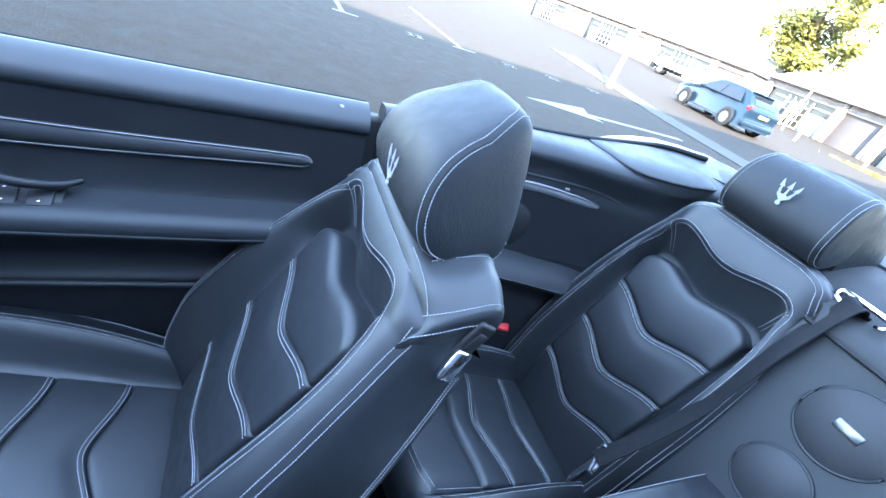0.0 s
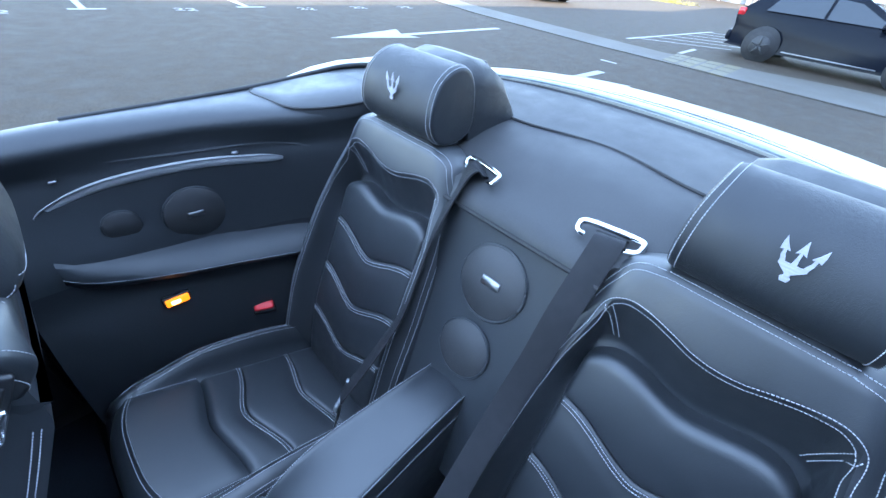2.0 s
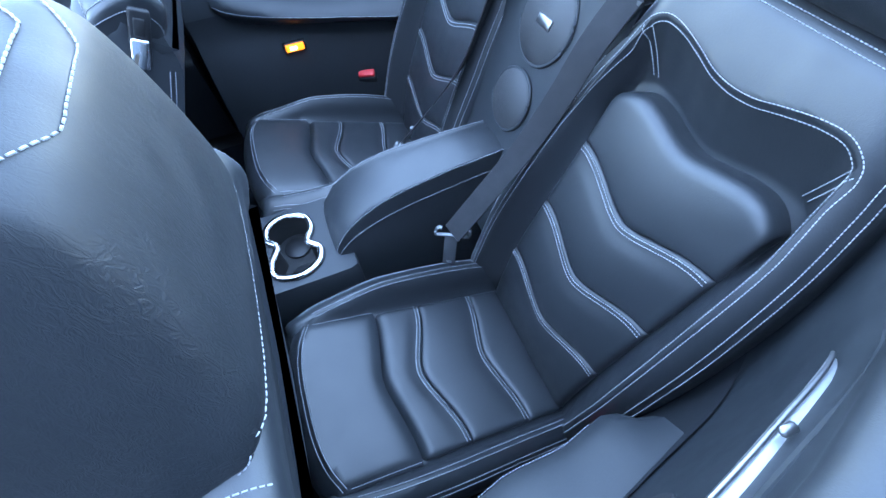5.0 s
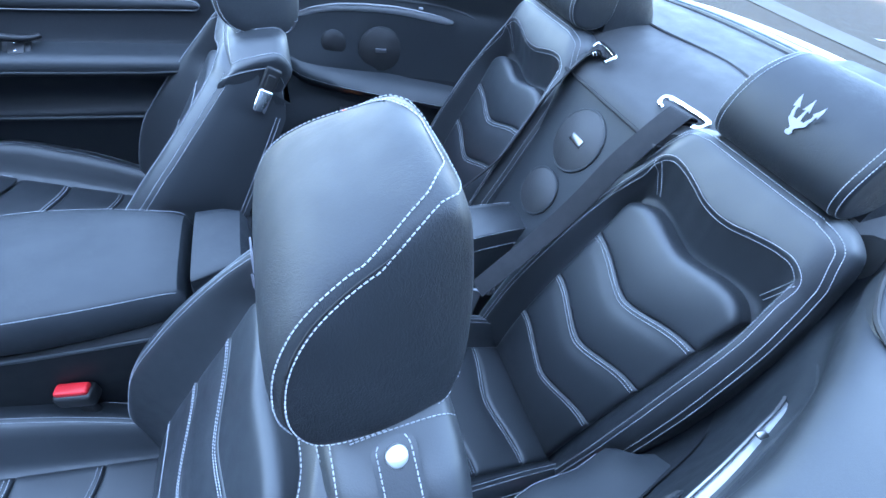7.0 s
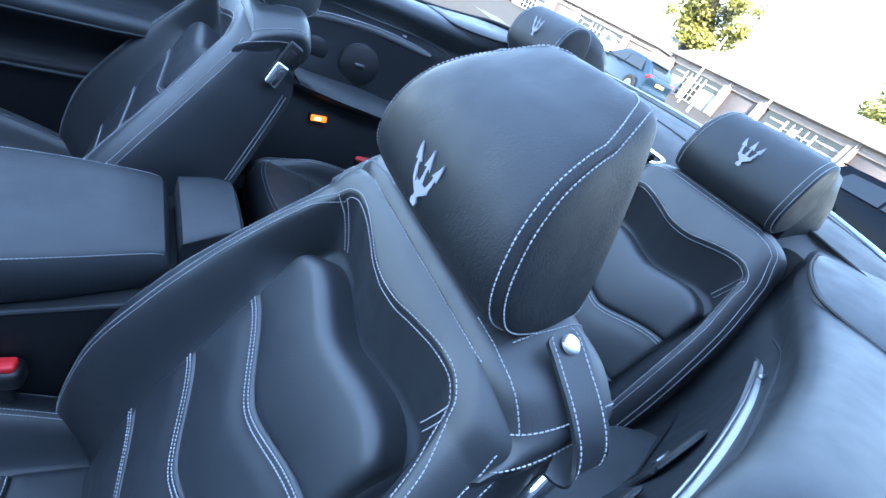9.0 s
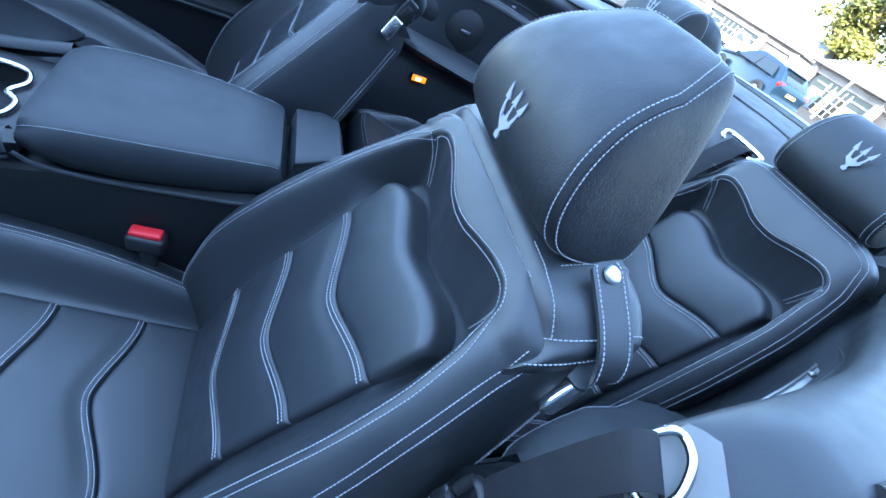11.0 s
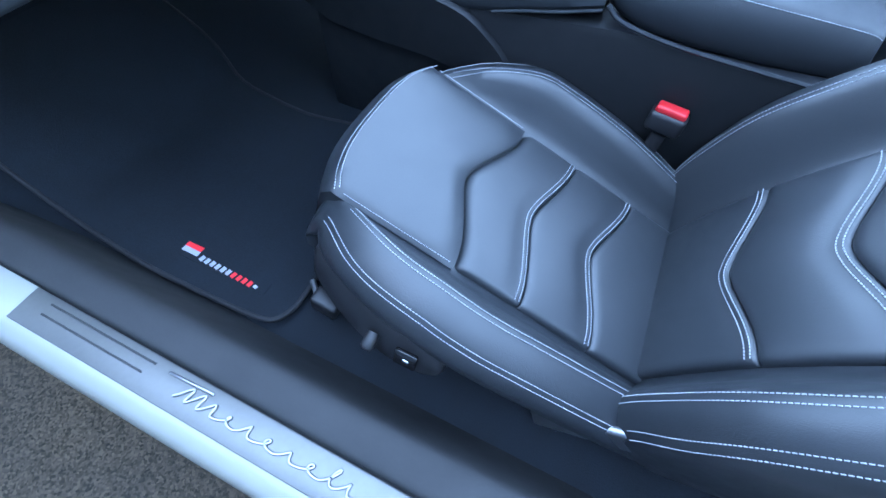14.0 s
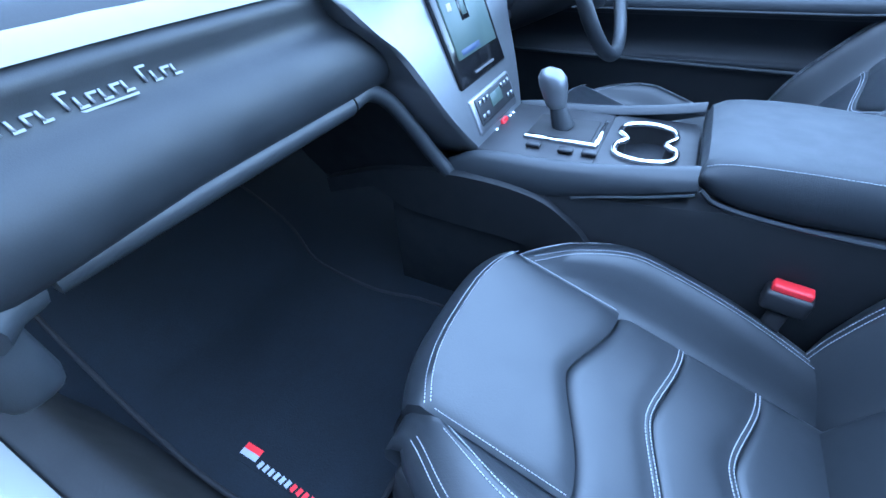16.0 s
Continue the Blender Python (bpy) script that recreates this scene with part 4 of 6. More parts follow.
    shelf = part("side_shelf", sh.loft(loops), LEATHER_TRIM, q)
    th = Shape()
    th.stitches([l[3] + Vector((0, -sg * .001, 0)) for l in loops[:-2]], [Vector((0, -sg, .2)).normalized()] * 16)
    part("stitching", th, THREAD, shelf, kind="stuff")
    fold = [Vector((x, sg * (side_face(x, 1.0) + .008), 1.008 + .012 * smooth((-.3 - x) / .3) - .05 * smooth((x + .2) / .3))) for x in frange(-.66, .05, 20)]
    part("panel_seam", Shape().tube(fold, .0036, 6), LEATHER_TRIM, q)
    for x in (-.553, -.234):
        part("coat_hook", Shape().box((.014, .008, .006), Matrix.Translation((x, sg * (face(x) - .002), .996)), .002, 1), SATIN, q)
    # courtesy lamp
    m = Matrix.Translation((-.452, sg * .602, .692))
    lamp = part("courtesy_lamp", Shape().box((.060, .014, .026), m, .004, 2), PLASTIC, q, "small amber courtesy lamp, lit")
    part("lens", Shape().box((.050, .008, .020), Matrix.Translation((-.452, sg * .594, .692)), .003, 2), LAMP if sg > 0 else SATIN, lamp)
    if sg > 0:
        part("bulb", Shape().box((.020, .004, .010), Matrix.Translation((-.456, sg * .5895, .692)), .002, 2), BULB, lamp)
    # lid on top of the side, behind the window line
    out = [(-.125, .752), (.02, .744), (.085, .715), (.108, .64), (.110, .56), (.094, .514), (.050, .518), (.007, .531), (-.045, .556), (-.093, .590), (-.118, .65)]
    pts = [(p.x, p.y) for p in spline([(x, y, 0) for x, y in out], 5, closed=True)]
    zt = lambda x, y: 1.085 + .022 * smooth((x + .12) / .3) - .006 * smooth((.72 - y) / .2)
    lid = Shape().loft([[Vector((x, sg * y, zt(x, y) - .03)) for x, y in pts], [Vector((x, sg * y, zt(x, y))) for x, y in pts], [Vector((x * .96 + .002, sg * (y * .96 + .025), zt(x, y) + .005)) for x, y in pts]])
    part("side_lid", lid, LEATHER_TRIM, q)
    part("lid_gap", Shape().tube([(x, sg * y, zt(x, y) + .001) for x, y in pts], .0032, 6, closed=True), RUBBER, q)
    part("belt_seal", Shape().tube(spline([(-.50, sg * .758, 1.083), (-.3, sg * .759, 1.084), (-.10, sg * .762, 1.088), (.05, sg * .757, 1.100), (.14, sg * .735, 1.112), (.24, sg * .68, 1.116)], 5), .007, 8), RUBBER, q)
    return q


quarter(1)
quarter(-1)


def rear_deck():
    deck = thing("rear_deck", (.2, 0, 1.05), "black leather rear deck with soft top cover", "deck")
    def zprof(x):
        return lerp_table([(-.018, 1.034), (-.012, 1.044), (.0, 1.053), (.05, 1.070), (.10, 1.090), (.15, 1.105), (.20, 1.1125), (.262, 1.1165)], x)
    seam = lambda y: .262 - .036 * smooth(abs(y) / .19) - .10 * (abs(y) / .64) ** 3
    pad = []
    for x in frange(-.018, .20, 18):
        w = .62
        row = []
        for y in frange(-w, w, 90):
            x0 = -.018 + .035 * smooth((abs(y) - .150) / .025) + .085 * smooth((abs(y) - .42) / .06)
            xx = x0 + (seam(y) - .006 - x0) * (x + .018) / .218
            row.append(Vector((xx, y, zprof(xx) - .035 * (abs(y) / .62) ** 4)))
        pad.append(row)
    low = [p + Vector((.003, 0, -.07)) for p in pad[0]]
    part("upper_pad", Shape().grid([low] + pad + [[p + Vector((0, 0, -.03)) for p in pad[-1]]]), DECKHIDE, deck)
    top = []
    for v in frange(0, 1, 12):
        row = []
        for y in frange(-.64, .64, 32):
            a = abs(y) / .64
            x0, x1 = seam(y), .462 - .15 * a ** 2.2
            row.append(Vector((x0 + (x1 - x0) * v, y, 1.116 + .012 * math.sin(v * 2.2) - .02 * a ** 3)))
        top.append(row)
    full = [[p + Vector((-.003, 0, -.03)) for p in top[0]]] + top + [[p + Vector((.006, 0, -.01)) for p in top[-1]], [p + Vector((.008, 0, -.05)) for p in top[-1]]]
    part("soft_top_cover", Shape().grid(full), DECKHIDE, deck)
    part("cover_gap", Shape().tube([p + Vector((.010, 0, -.004)) for p in top[-1]], .0065, 8), RUBBER, deck)
    part("front_gap", Shape().tube([p + Vector((-.004, 0, .0)) for p in top[0]], .0035, 6), RUBBER, deck)


rear_deck()
setting("wall_rear", Shape().box((.03, 1.30, .72), Matrix.Translation((.19, 0, .71)) @ Matrix.Rotation(radians(14), 4, "Y"), .004, 1), SUEDE, "dark panel behind the rear seats", "panel")


def bulkhead():
    b = thing("rear_bulkhead", (-.1, 0, .70), "black speaker panel between the rear seats", "panel")
    line = [(-.20, .55), (-.155, .67), (-.101, .804), (-.046, .941), (-.020, 1.012), (-.016, 1.028)]
    part("panel", Shape().grid([[Vector((x + o, y, z)) for y in frange(-.165, .165, 10)] for o, (x, z) in [(0, p) for p in line] + [(.04, p) for p in line[::-1]]], wrap_rows=True), LEATHER_TRIM, b)
    part("lip_gap", Shape().tube([(-.020, y, 1.029) for y in frange(-.165, .165, 6)], .004, 6), RUBBER, b)
    tilt = math.atan2(.055, .137)
    up = Vector((math.sin(tilt), 0, math.cos(tilt)))
    nrm = Vector((-math.cos(tilt), 0, math.sin(tilt)))
    for x, z, r, badge in ((-.046, .938, .068, True), (-.101, .804, .056, False)):
        m = Matrix(((0, up.x, nrm.x, x - .001), (-1, up.y, nrm.y, .001), (0, up.z, nrm.z, z), (0, 0, 0, 1)))
        sp = part("speaker_cover", Shape().disc(r, .006, m, 56, .002), GRILLE, b, "round black speaker grille")
        part("speaker_ring", Shape().tube([m @ Vector((r * 1.02 * math.cos(a), r * 1.02 * math.sin(a), .003)) for a in frange(0, 2 * math.pi, 55)], .003, 6), LEATHER_TRIM, sp)
        if badge:
            part("badge", Shape().box((.017, .040, .004), m @ Matrix.Translation((0, 0, .007)) @ Matrix.Rotation(radians(90), 4, "Z"), .001, 1), SATIN, sp, "small silver speaker badge")


bulkhead()


def ribbon(points, width, thick, across):
    loops = []
    for i, p in enumerate(points):
        d = (points[min(i + 1, len(points) - 1)] - points[max(i - 1, 0)]).normalized()
        a = (Vector(across) - d * d.dot(Vector(across))).normalized()
        n = a.cross(d)
        loops.append([p + a * (width / 2 * u) + n * (thick / 2 * v) for u, v in ((-1, -1), (-.96, -1.2), (.96, -1.2), (1, -1), (1, 1), (.96, 1.2), (-.96, 1.2), (-1, 1))])
    return Shape().loft(loops)


def rear_belt(sg):
    """The belt beside a rear seat: a chrome guide on the deck, webbing down to its tongue."""
    belt = thing("rear_seat_belt", (.045, sg * .133, 1.068), "black seat belt hanging from a chrome guide", "seat belt", "rear seat belts")
    y0, y1 = sg * .090, sg * .176
    q = lambda a, b, h: Vector((.034 + .022 * a + .013 * b, y0 + (y1 - y0) * a, 1.072 - .004 * a + .008 * b + h))
    loop = spline([q(.10, -.9, .006), q(.0, -.95, .010), q(-.05, -.3, .012), q(.0, .35, .010), q(.2, .5, .010), q(.5, .52, .010), (q(.8, .5, .010)), q(1.0, .35, .010), q(1.05, -.3, .012), q(1.0, -.95, .010), q(.80, -1.05, .006), q(.66, -1.05, .0)], 6)
    part("guide", Shape().tube(loop, .0052, 12), CHROME, belt, "chrome belt guide")
    ym = sg * .135
    path = spline([(.060, ym, 1.066), (.040, ym, 1.079), (.012, ym + sg * .006, 1.074), (-.058, ym + sg * .006, .985), (-.098, ym + sg * .004, .90), (-.140, ym, .82), (-.21, ym + sg * .004, .738), (-.292, ym + sg * .013, .656)], 6)
    part("webbing", ribbon(path, .046, .0025, (.25, sg, 0) if sg < 0 else (.75, .65, 0)), WEBBING, belt)
    # the metal tongue: a forked bar that holds the webbing, and its flat blade
    a, b, tip = Vector((-.319, sg * .130, .650)), Vector((-.267, sg * .165, .653)), Vector((-.306, sg * .156, .566))
    mid, lift = a.lerp(b, .5), Vector((.006, 0, .016))
    bar = spline([a + lift + (b - a) * .12, a + lift, a, mid, b, b + lift, b + lift + (a - b) * .12], 5)
    tongue = part("tongue", Shape().tube(bar, .0046, 10, flat=.7), SILVER, belt, "grey metal belt tongue")
    ax, az = (b - a).normalized(), (tip - mid).normalized()
    ay = az.cross(ax).normalized()
    ax = ay.cross(az)
    blade = Matrix((ax, ay, az)).transposed().to_4x4()
    part("blade", Shape().box((.026, .0032, (tip - mid).length), Matrix.Translation(mid.lerp(tip, .5)) @ blade, .0012, 1), SILVER, tongue)
    part("blade_slot", Shape().box((.012, .0042, .010), Matrix.Translation(mid.lerp(tip, .88)) @ blade, .0008, 1), CHROME, tongue)


rear_belt(1)
rear_belt(-1)


def buckle(at, turn, lean, label):
    b = thing("belt_buckle", at, label, "belt buckle", "belt buckles")
    m = Matrix.Translation(at) @ Matrix.Rotation(radians(turn), 4, "Z") @ Matrix.Rotation(radians(lean), 4, "Y")
    part("housing", Shape().box((.034, .060, .036), m @ Matrix.Translation((0, 0, -.020)), .008, 3), PLASTIC, b)
    part("button", Shape().box((.022, .050, .014), m @ Matrix.Translation((0, 0, .001)), .004, 2), RED, b, "red release button")
    part("stalk", Shape().box((.016, .026, .15), m @ Matrix.Translation((0, 0, -.12)), .004, 1), WEBBING, b)


buckle((-1.072, -.168, .606), 82, 0, "red seat belt buckle beside the passenger seat")
buckle((-1.147, .168, .612), 98, 0, "red seat belt buckle beside the driver seat")
buckle((-.275, .574, .574), 70, -35, "red seat belt buckle beside a rear seat")
buckle((-.275, -.574, .574), -70, -35, "red seat belt buckle beside a rear seat")


def front_belt(sg):
    belt = thing("front_seat_belt", (-.63, sg * .70, 1.03), "black front seat belt through a chrome loop", "seat belt", "front seat belts")
    base = [(-.612, .690, 1.056), (-.600, .708, 1.064), (-.612, .750, 1.049), (-.664, .757, 1.010), (-.666, .731, 1.011), (-.656, .698, 1.022)]
    nz = Vector((-.576, -.10, .811))
    soft = []
    for i, p in enumerate(base):
        p, a, b = Vector(p), Vector(base[i - 1]), Vector(base[(i + 1) % len(base)])
        soft += [p.lerp(a, .010 / (a - p).length), p.lerp(p.lerp(a, .5).lerp(p.lerp(b, .5), .5), .10), p.lerp(b, .010 / (b - p).length)]
    base = [tuple(p) for p in soft]
    part("plate", Shape().loft([[Vector((x, sg * y, z)) - nz * .020 for x, y, z in base], [Vector((x, sg * y, z)) - nz * .003 for x, y, z in base], [Vector((x * .96 - .025, sg * (y * .96 + .029), z * .96 + .0415)) for x, y, z in base]]), PLATE, belt, "satin metal cover plate")
    ring = spline([(-.647 + (x + .647) * 1.12, sg * (.714 + (y - .714) * .86), 1.0415 + (z - 1.0415) * 1.12) for x, y, z in ((-.663, .728, 1.028), (-.661, .708, 1.033), (-.652, .694, 1.040), (-.640, .690, 1.049), (-.631, .696, 1.055), (-.632, .716, 1.053), (-.642, .734, 1.042), (-.654, .738, 1.033))], 6, closed=True)
    part("loop", Shape().tube(ring, .0037, 12, closed=True), DIMCHROME, belt, "chrome belt loop")
    path = spline([(-.638, sg * .714, 1.032), (-.655, sg * .711, 1.047), (-.672, sg * .705, 1.032), (-.686, sg * .697, .955), (-.694, sg * .693, .885), (-.698, sg * .700, .862), (-.694, sg * .712, .835), (-.690, sg * .716, .70), (-.688, sg * .716, .48)], 6)
    part("webbing", ribbon(path, .038, .0025, (.3, -sg, 0.3)), WEBBING, belt)
    turn = Matrix.Translation((-.698, sg * .690, .858)) @ Matrix.Rotation(radians(14), 4, "Y")
    hoop = spline([turn @ Vector(p) for p in ((0, -.016, .020), (0, -.019, .0), (-.002, -.013, -.020), (-.002, .013, -.020), (0, .019, .0), (0, .016, .020), (0, 0, .023))], 6, closed=True)
    t = part("tongue", Shape().tube(hoop, .0064, 10, closed=True, flat=.7), PLASTIC, belt, "black belt tongue")
    part("tongue_plate", Shape().box((.003, .020, .030), turn @ Matrix.Translation((-.003, .016, -.036)), .0012, 1), CHROME, t)


front_belt(-1)


def rounded(outline, n=5):
    return [(p.x, p.y) for p in spline([(a, b, 0) for a, b in outline], n, closed=True)]


def console():
    c = thing("centre_console", (-1.2, 0, .35), "black centre console with chrome cup holder and gear lever", "console")
    side = [(-1.78, .34), (-1.78, .60), (-1.70, .635), (-1.60, .655), (-1.40, .672), (-1.235, .690), (-1.20, .695), (-.76, .690), (-.74, .60), (-.72, .34)]
    loops = []
    for y, k in ((-.152, .97), (-.146, 1.0), (-.10, 1.006), (0, 1.008), (.10, 1.006), (.146, 1.0), (.152, .97)):
        loops.append([Vector((x, y, .34 + (z - .34) * k)) for x, z in side])
    part("console_body", Shape().loft(loops), SUEDE, c)
    rim = [(p.x, p.y) for p in spline([(-1.70, .650, 0), (-1.64, .692, 0), (-1.577, .716, 0), (-1.426, .723, 0), (-1.32, .736, 0), (-1.236, .752, 0)], 5)]
    low = [(p.x, p.y) for p in spline([(-1.70, .60, 0), (-1.62, .640, 0), (-1.52, .660, 0), (-1.42, .678, 0), (-1.32, .702, 0), (-1.232, .728, 0)], 5)]
    for sg in (1, -1):
        rows = []
        for y, k, d in ((.118, 1.0, -.010), (.124, 1.0, .001), (.132, 1.0, .004), (.141, 1.0, .001), (.149, 1.0, -.008), (.154, .5, 0), (.156, .06, 0), (.150, 0, -.006)):
            rows.append([Vector((x0 + (x1 - x0) * k, sg * y, z0 + (z1 - z0) * k + d)) for (x1, z1), (x0, z0) in zip(rim, low)])
        part("console_cheek", Shape().grid(rows), LEATHER_TRIM, c)
    ring = rounded([(-1.378, -.02), (-1.372, -.06), (-1.325, -.076), (-1.275, -.060), (-1.268, -.02), (-1.288, .006), (-1.272, .04), (-1.285, .078), (-1.33, .092), (-1.372, .075), (-1.380, .04), (-1.362, .010)])
    ring = [(-1.268 + (x + 1.268) * .88, -.076 + (y + .076) * .93) for x, y in ring]
    cx, cy = -1.318, .002
    frame_ = []
    for x, y in ring:
        k = min(((-1.236 if x > cx else -1.388) - cx) / (x - cx) if abs(x - cx) > 1e-6 else 99, ((.120 if y > cy else -.120) - cy) / (y - cy) if abs(y - cy) > 1e-6 else 99)
        frame_.append((cx + (x - cx) * k, cy + (y - cy) * k))
    part("top_plate", Shape().box((.215, .240, .012), Matrix.Translation((-1.495, 0, .710)), .004, 2), PLASTIC, c)
    part("cup_plate", Shape().grid([[Vector((x, y, .700)) for x, y in frame_], [Vector((x, y, .716)) for x, y in frame_], [Vector((x, y, .717)) for x, y in ring]], wrap=True), PLASTIC, c)
    cup = part("cup_holder", Shape().grid([[Vector((x, y, .718)) for x, y in ring], [Vector((cx + (x - cx) * .97, cy + (y - cy) * .97, .660)) for x, y in ring], [Vector((cx, cy, .658))] * len(ring)], wrap=True), RUBBER, c, "black double cup holder")
    part("cup_ring", Shape().tube([(x, y, .720) for x, y in ring], .0055, 8, closed=True), CHROME, cup, "chrome cup holder rim")
    slot = part("lever_slot", Shape().box((.12, .10, .006), Matrix.Translation((-1.468, .02, .716)), .002, 1), RUBBER, c)
    part("slot_trim", Shape().box((.135, .012, .008), Matrix.Translation((-1.462, -.042, .719)), .003, 2), CHROME, slot)
    part("slot_trim", Shape().box((.010, .11, .008), Matrix.Translation((-1.397, .015, .719)), .003, 2), CHROME, slot)
    lever = part("gear_lever", Shape().tube([(-1.470, .02, .716), (-1.482, .02, .745), (-1.490, .02, .765)], lambda t: .022 - .009 * t, 14), LEATHER_WORN_DIM, c)
    knob = []
    for h, r in ((.752, .012), (.758, .019), (.775, .023), (.795, .0265), (.810, .026), (.821, .019), (.826, .007)):
        knob.append([Vector((-1.488 - (h - .752) * .25 + r * math.cos(a), .02 + r * .9 * math.sin(a), h)) for a in frange(0, 2 * math.pi * 23 / 24, 23)])
    part("knob", Shape().loft(knob), SILVER, lever, "grey satin gear knob")
    for x, y in ((-1.50, -.075), (-1.44, -.078), (-1.40, -.075)):
        part("button", Shape().box((.026, .020, .008), Matrix.Translation((x, y, .721)), .003, 2), PLASTIC, c)
    # armrest lid and the box behind it
    arm = []
    for x, zt, w, zb in ((-1.234, .750, .108, .738), (-1.229, .766, .118, .730), (-1.208, .775, .124, .720), (-1.17, .779, .126, .708), (-1.10, .780, .126, .702), (-1.0, .776, .119, .699), (-.90, .768, .105, .698), (-.876, .761, .100, .700), (-.868, .742, .092, .704)):
        half_sec = [(-1, zb - .012), (-1.13, zb), (-1.15, (zb + zt) / 2 - .006), (-1.06, zt - .016), (-.92, zt - .006), (-.5, zt)]
        arm.append([Vector((x, y * w, z)) for y, z in [(p.x, p.y) for p in spline([(y, z, 0) for y, z in half_sec + [(-y, z) for y, z in half_sec[::-1]]], 4)]])
    a = part("armrest", Shape().loft(arm), LEATHER_WORN_DIM, c, "smooth black leather armrest")
    th = Shape()
    for sg in (1, -1):
        line = [l[13 if sg < 0 else len(l) - 14] + Vector((0, sg * .0004, .0006)) for l in arm[1:-1]]
        th.stitches(spline(line, 4), [Vector((0, sg * .6, .8)).normalized()] * 40)
    part("stitching", th, THREAD, a, kind="stuff")
    box = []
    for x, zt, w in ((-.858, .74, .088), (-.852, .768, .094), (-.80, .778, .085), (-.768, .775, .076), (-.758, .755, .070), (-.755, .60, .068)):
        box.append([Vector((x, y * w, z)) for y, z in [(p.x, p.y) for p in spline([(-1, .58, 0), (-1.03, .70, 0), (-1, zt - .02, 0), (-.8, zt, 0), (.8, zt, 0), (1, zt - .02, 0), (1.03, .70, 0), (1, .58, 0)], 4)]])
    part("armrest_end", Shape().loft(box), LEATHER_WORN_DIM, c)
    for sg in (1, -1):
        seam = spline([(-1.228, sg * .154, .730), (-1.20, sg * .154, .712), (-1.12, sg * .154, .700), (-1.0, sg * .154, .696), (-.86, sg * .153, .694), (-.76, sg * .152, .690)], 5)
        part("side_seam", Shape().tube(seam, .0035, 6), LEATHER_TRIM, c)
        crease = spline([(-1.405, sg * .157, .676), (-1.36, sg * .1575, .689), (-1.30, sg * .1575, .703), (-1.233, sg * .156, .722)], 5)
        part("cheek_seam", Shape().tube(crease, .0026, 6), LEATHER_TRIM, c)
        knee = [(p.x, p.y) for p in spline([(-1.95, .60, 0), (-1.80, .655, 0), (-1.70, .676, 0), (-1.61, .682, 0), (-1.52, .679, 0), (-1.45, .664, 0), (-1.40, .632, 0), (-1.365, .598, 0), (-1.34, .55, 0), (-1.33, .50, 0)], 4)] + [(-1.42, .545), (-1.52, .560), (-1.64, .562), (-1.74, .57), (-1.82, .61), (-1.95, .56)]
        mx, mz = -1.60, .62
        part("knee_panel", Shape().loft([[Vector((x, sg * .14, z)) for x, z in knee], [Vector((x, sg * .160, z)) for x, z in knee], [Vector((mx + (x - mx) * .985, sg * .166, mz + (z - mz) * .93)) for x, z in knee]]), SUEDE, c)


console()


def rear_console():
    c = thing("rear_console", (-.35, 0, .38), "black leather rear console with chrome cup holder", "console")
    loops = []
    for x, zt, w in ((-.520, .59, .060), (-.508, .625, .064), (-.478, .662, .064), (-.43, .692, .063), (-.36, .712, .060), (-.24, .722, .053), (-.13, .724, .047), (-.115, .715, .045)):
        loops.append([Vector((x, .006 + y * w, z)) for y, z in [(p.x, p.y) for p in spline([(-1.5, .36, 0), (-1.28, .55, 0), (-1.05, zt - .014, 0), (-.88, zt - .001, 0), (0, zt + .004, 0), (.88, zt - .001, 0), (1.05, zt - .014, 0), (1.28, .55, 0), (1.5, .36, 0)], 4)]])
    body = part("console_body", Shape().loft(loops), LEATHER, c)
    th = Shape()
    for sg in (1, -1):
        for o in (0, .008):
            k = 9 if o else 7
            line = spline([l[k if sg < 0 else len(l) - 1 - k] + Vector((0, sg * .0005, .0006)) for l in loops], 4)
            th.stitches(line, [Vector((0, sg * (.35 if o else .8), .8)).normalized()] * 40)
    part("stitching", th, THREAD, body, kind="stuff")
    ring = rounded([(-.648, -.035), (-.642, -.068), (-.598, -.084), (-.556, -.066), (-.545, -.030), (-.566, -.004), (-.552, .030), (-.560, .066), (-.600, .084), (-.640, .068), (-.648, .030), (-.630, .004)])
    cx, cy = -.598, 0.0
    edge = []
    for x, y in ring:
        k = min(((-.480 if x > cx else -.70) - cx) / (x - cx) if abs(x - cx) > 1e-6 else 99, ((.108 if y > cy else -.108) - cy) / (y - cy) if abs(y - cy) > 1e-6 else 99)
        edge.append((cx + (x - cx) * k, cy + (y - cy) * k))
    part("tray", Shape().grid([[Vector((x, y, .36)) for x, y in edge], [Vector((x, y, .588)) for x, y in edge], [Vector((x * .98 + cx * .02, y * .97, .598)) for x, y in edge], [Vector((x, y, .599)) for x, y in ring]], wrap=True), LEATHER_TRIM, c)
    cup = part("cup_holder", Shape().grid([[Vector((x, y, .600)) for x, y in ring], [Vector((cx + (x - cx) * .97, y * .97, .535)) for x, y in ring], [Vector((cx, cy, .533))] * len(ring)], wrap=True), RUBBER, c, "black double cup holder")
    part("cup_ring", Shape().tube([(x, y, .603) for x, y in ring], .0075, 10, closed=True, flat=.7), CHROME, cup, "chrome cup holder rim")
    for x, y in ((-.60, .042), (-.60, -.042)):
        part("cup_floor", Shape().disc(.030, .004, Matrix.Translation((x, y, .535)), 28, .001), PLASTIC, cup)


rear_console()


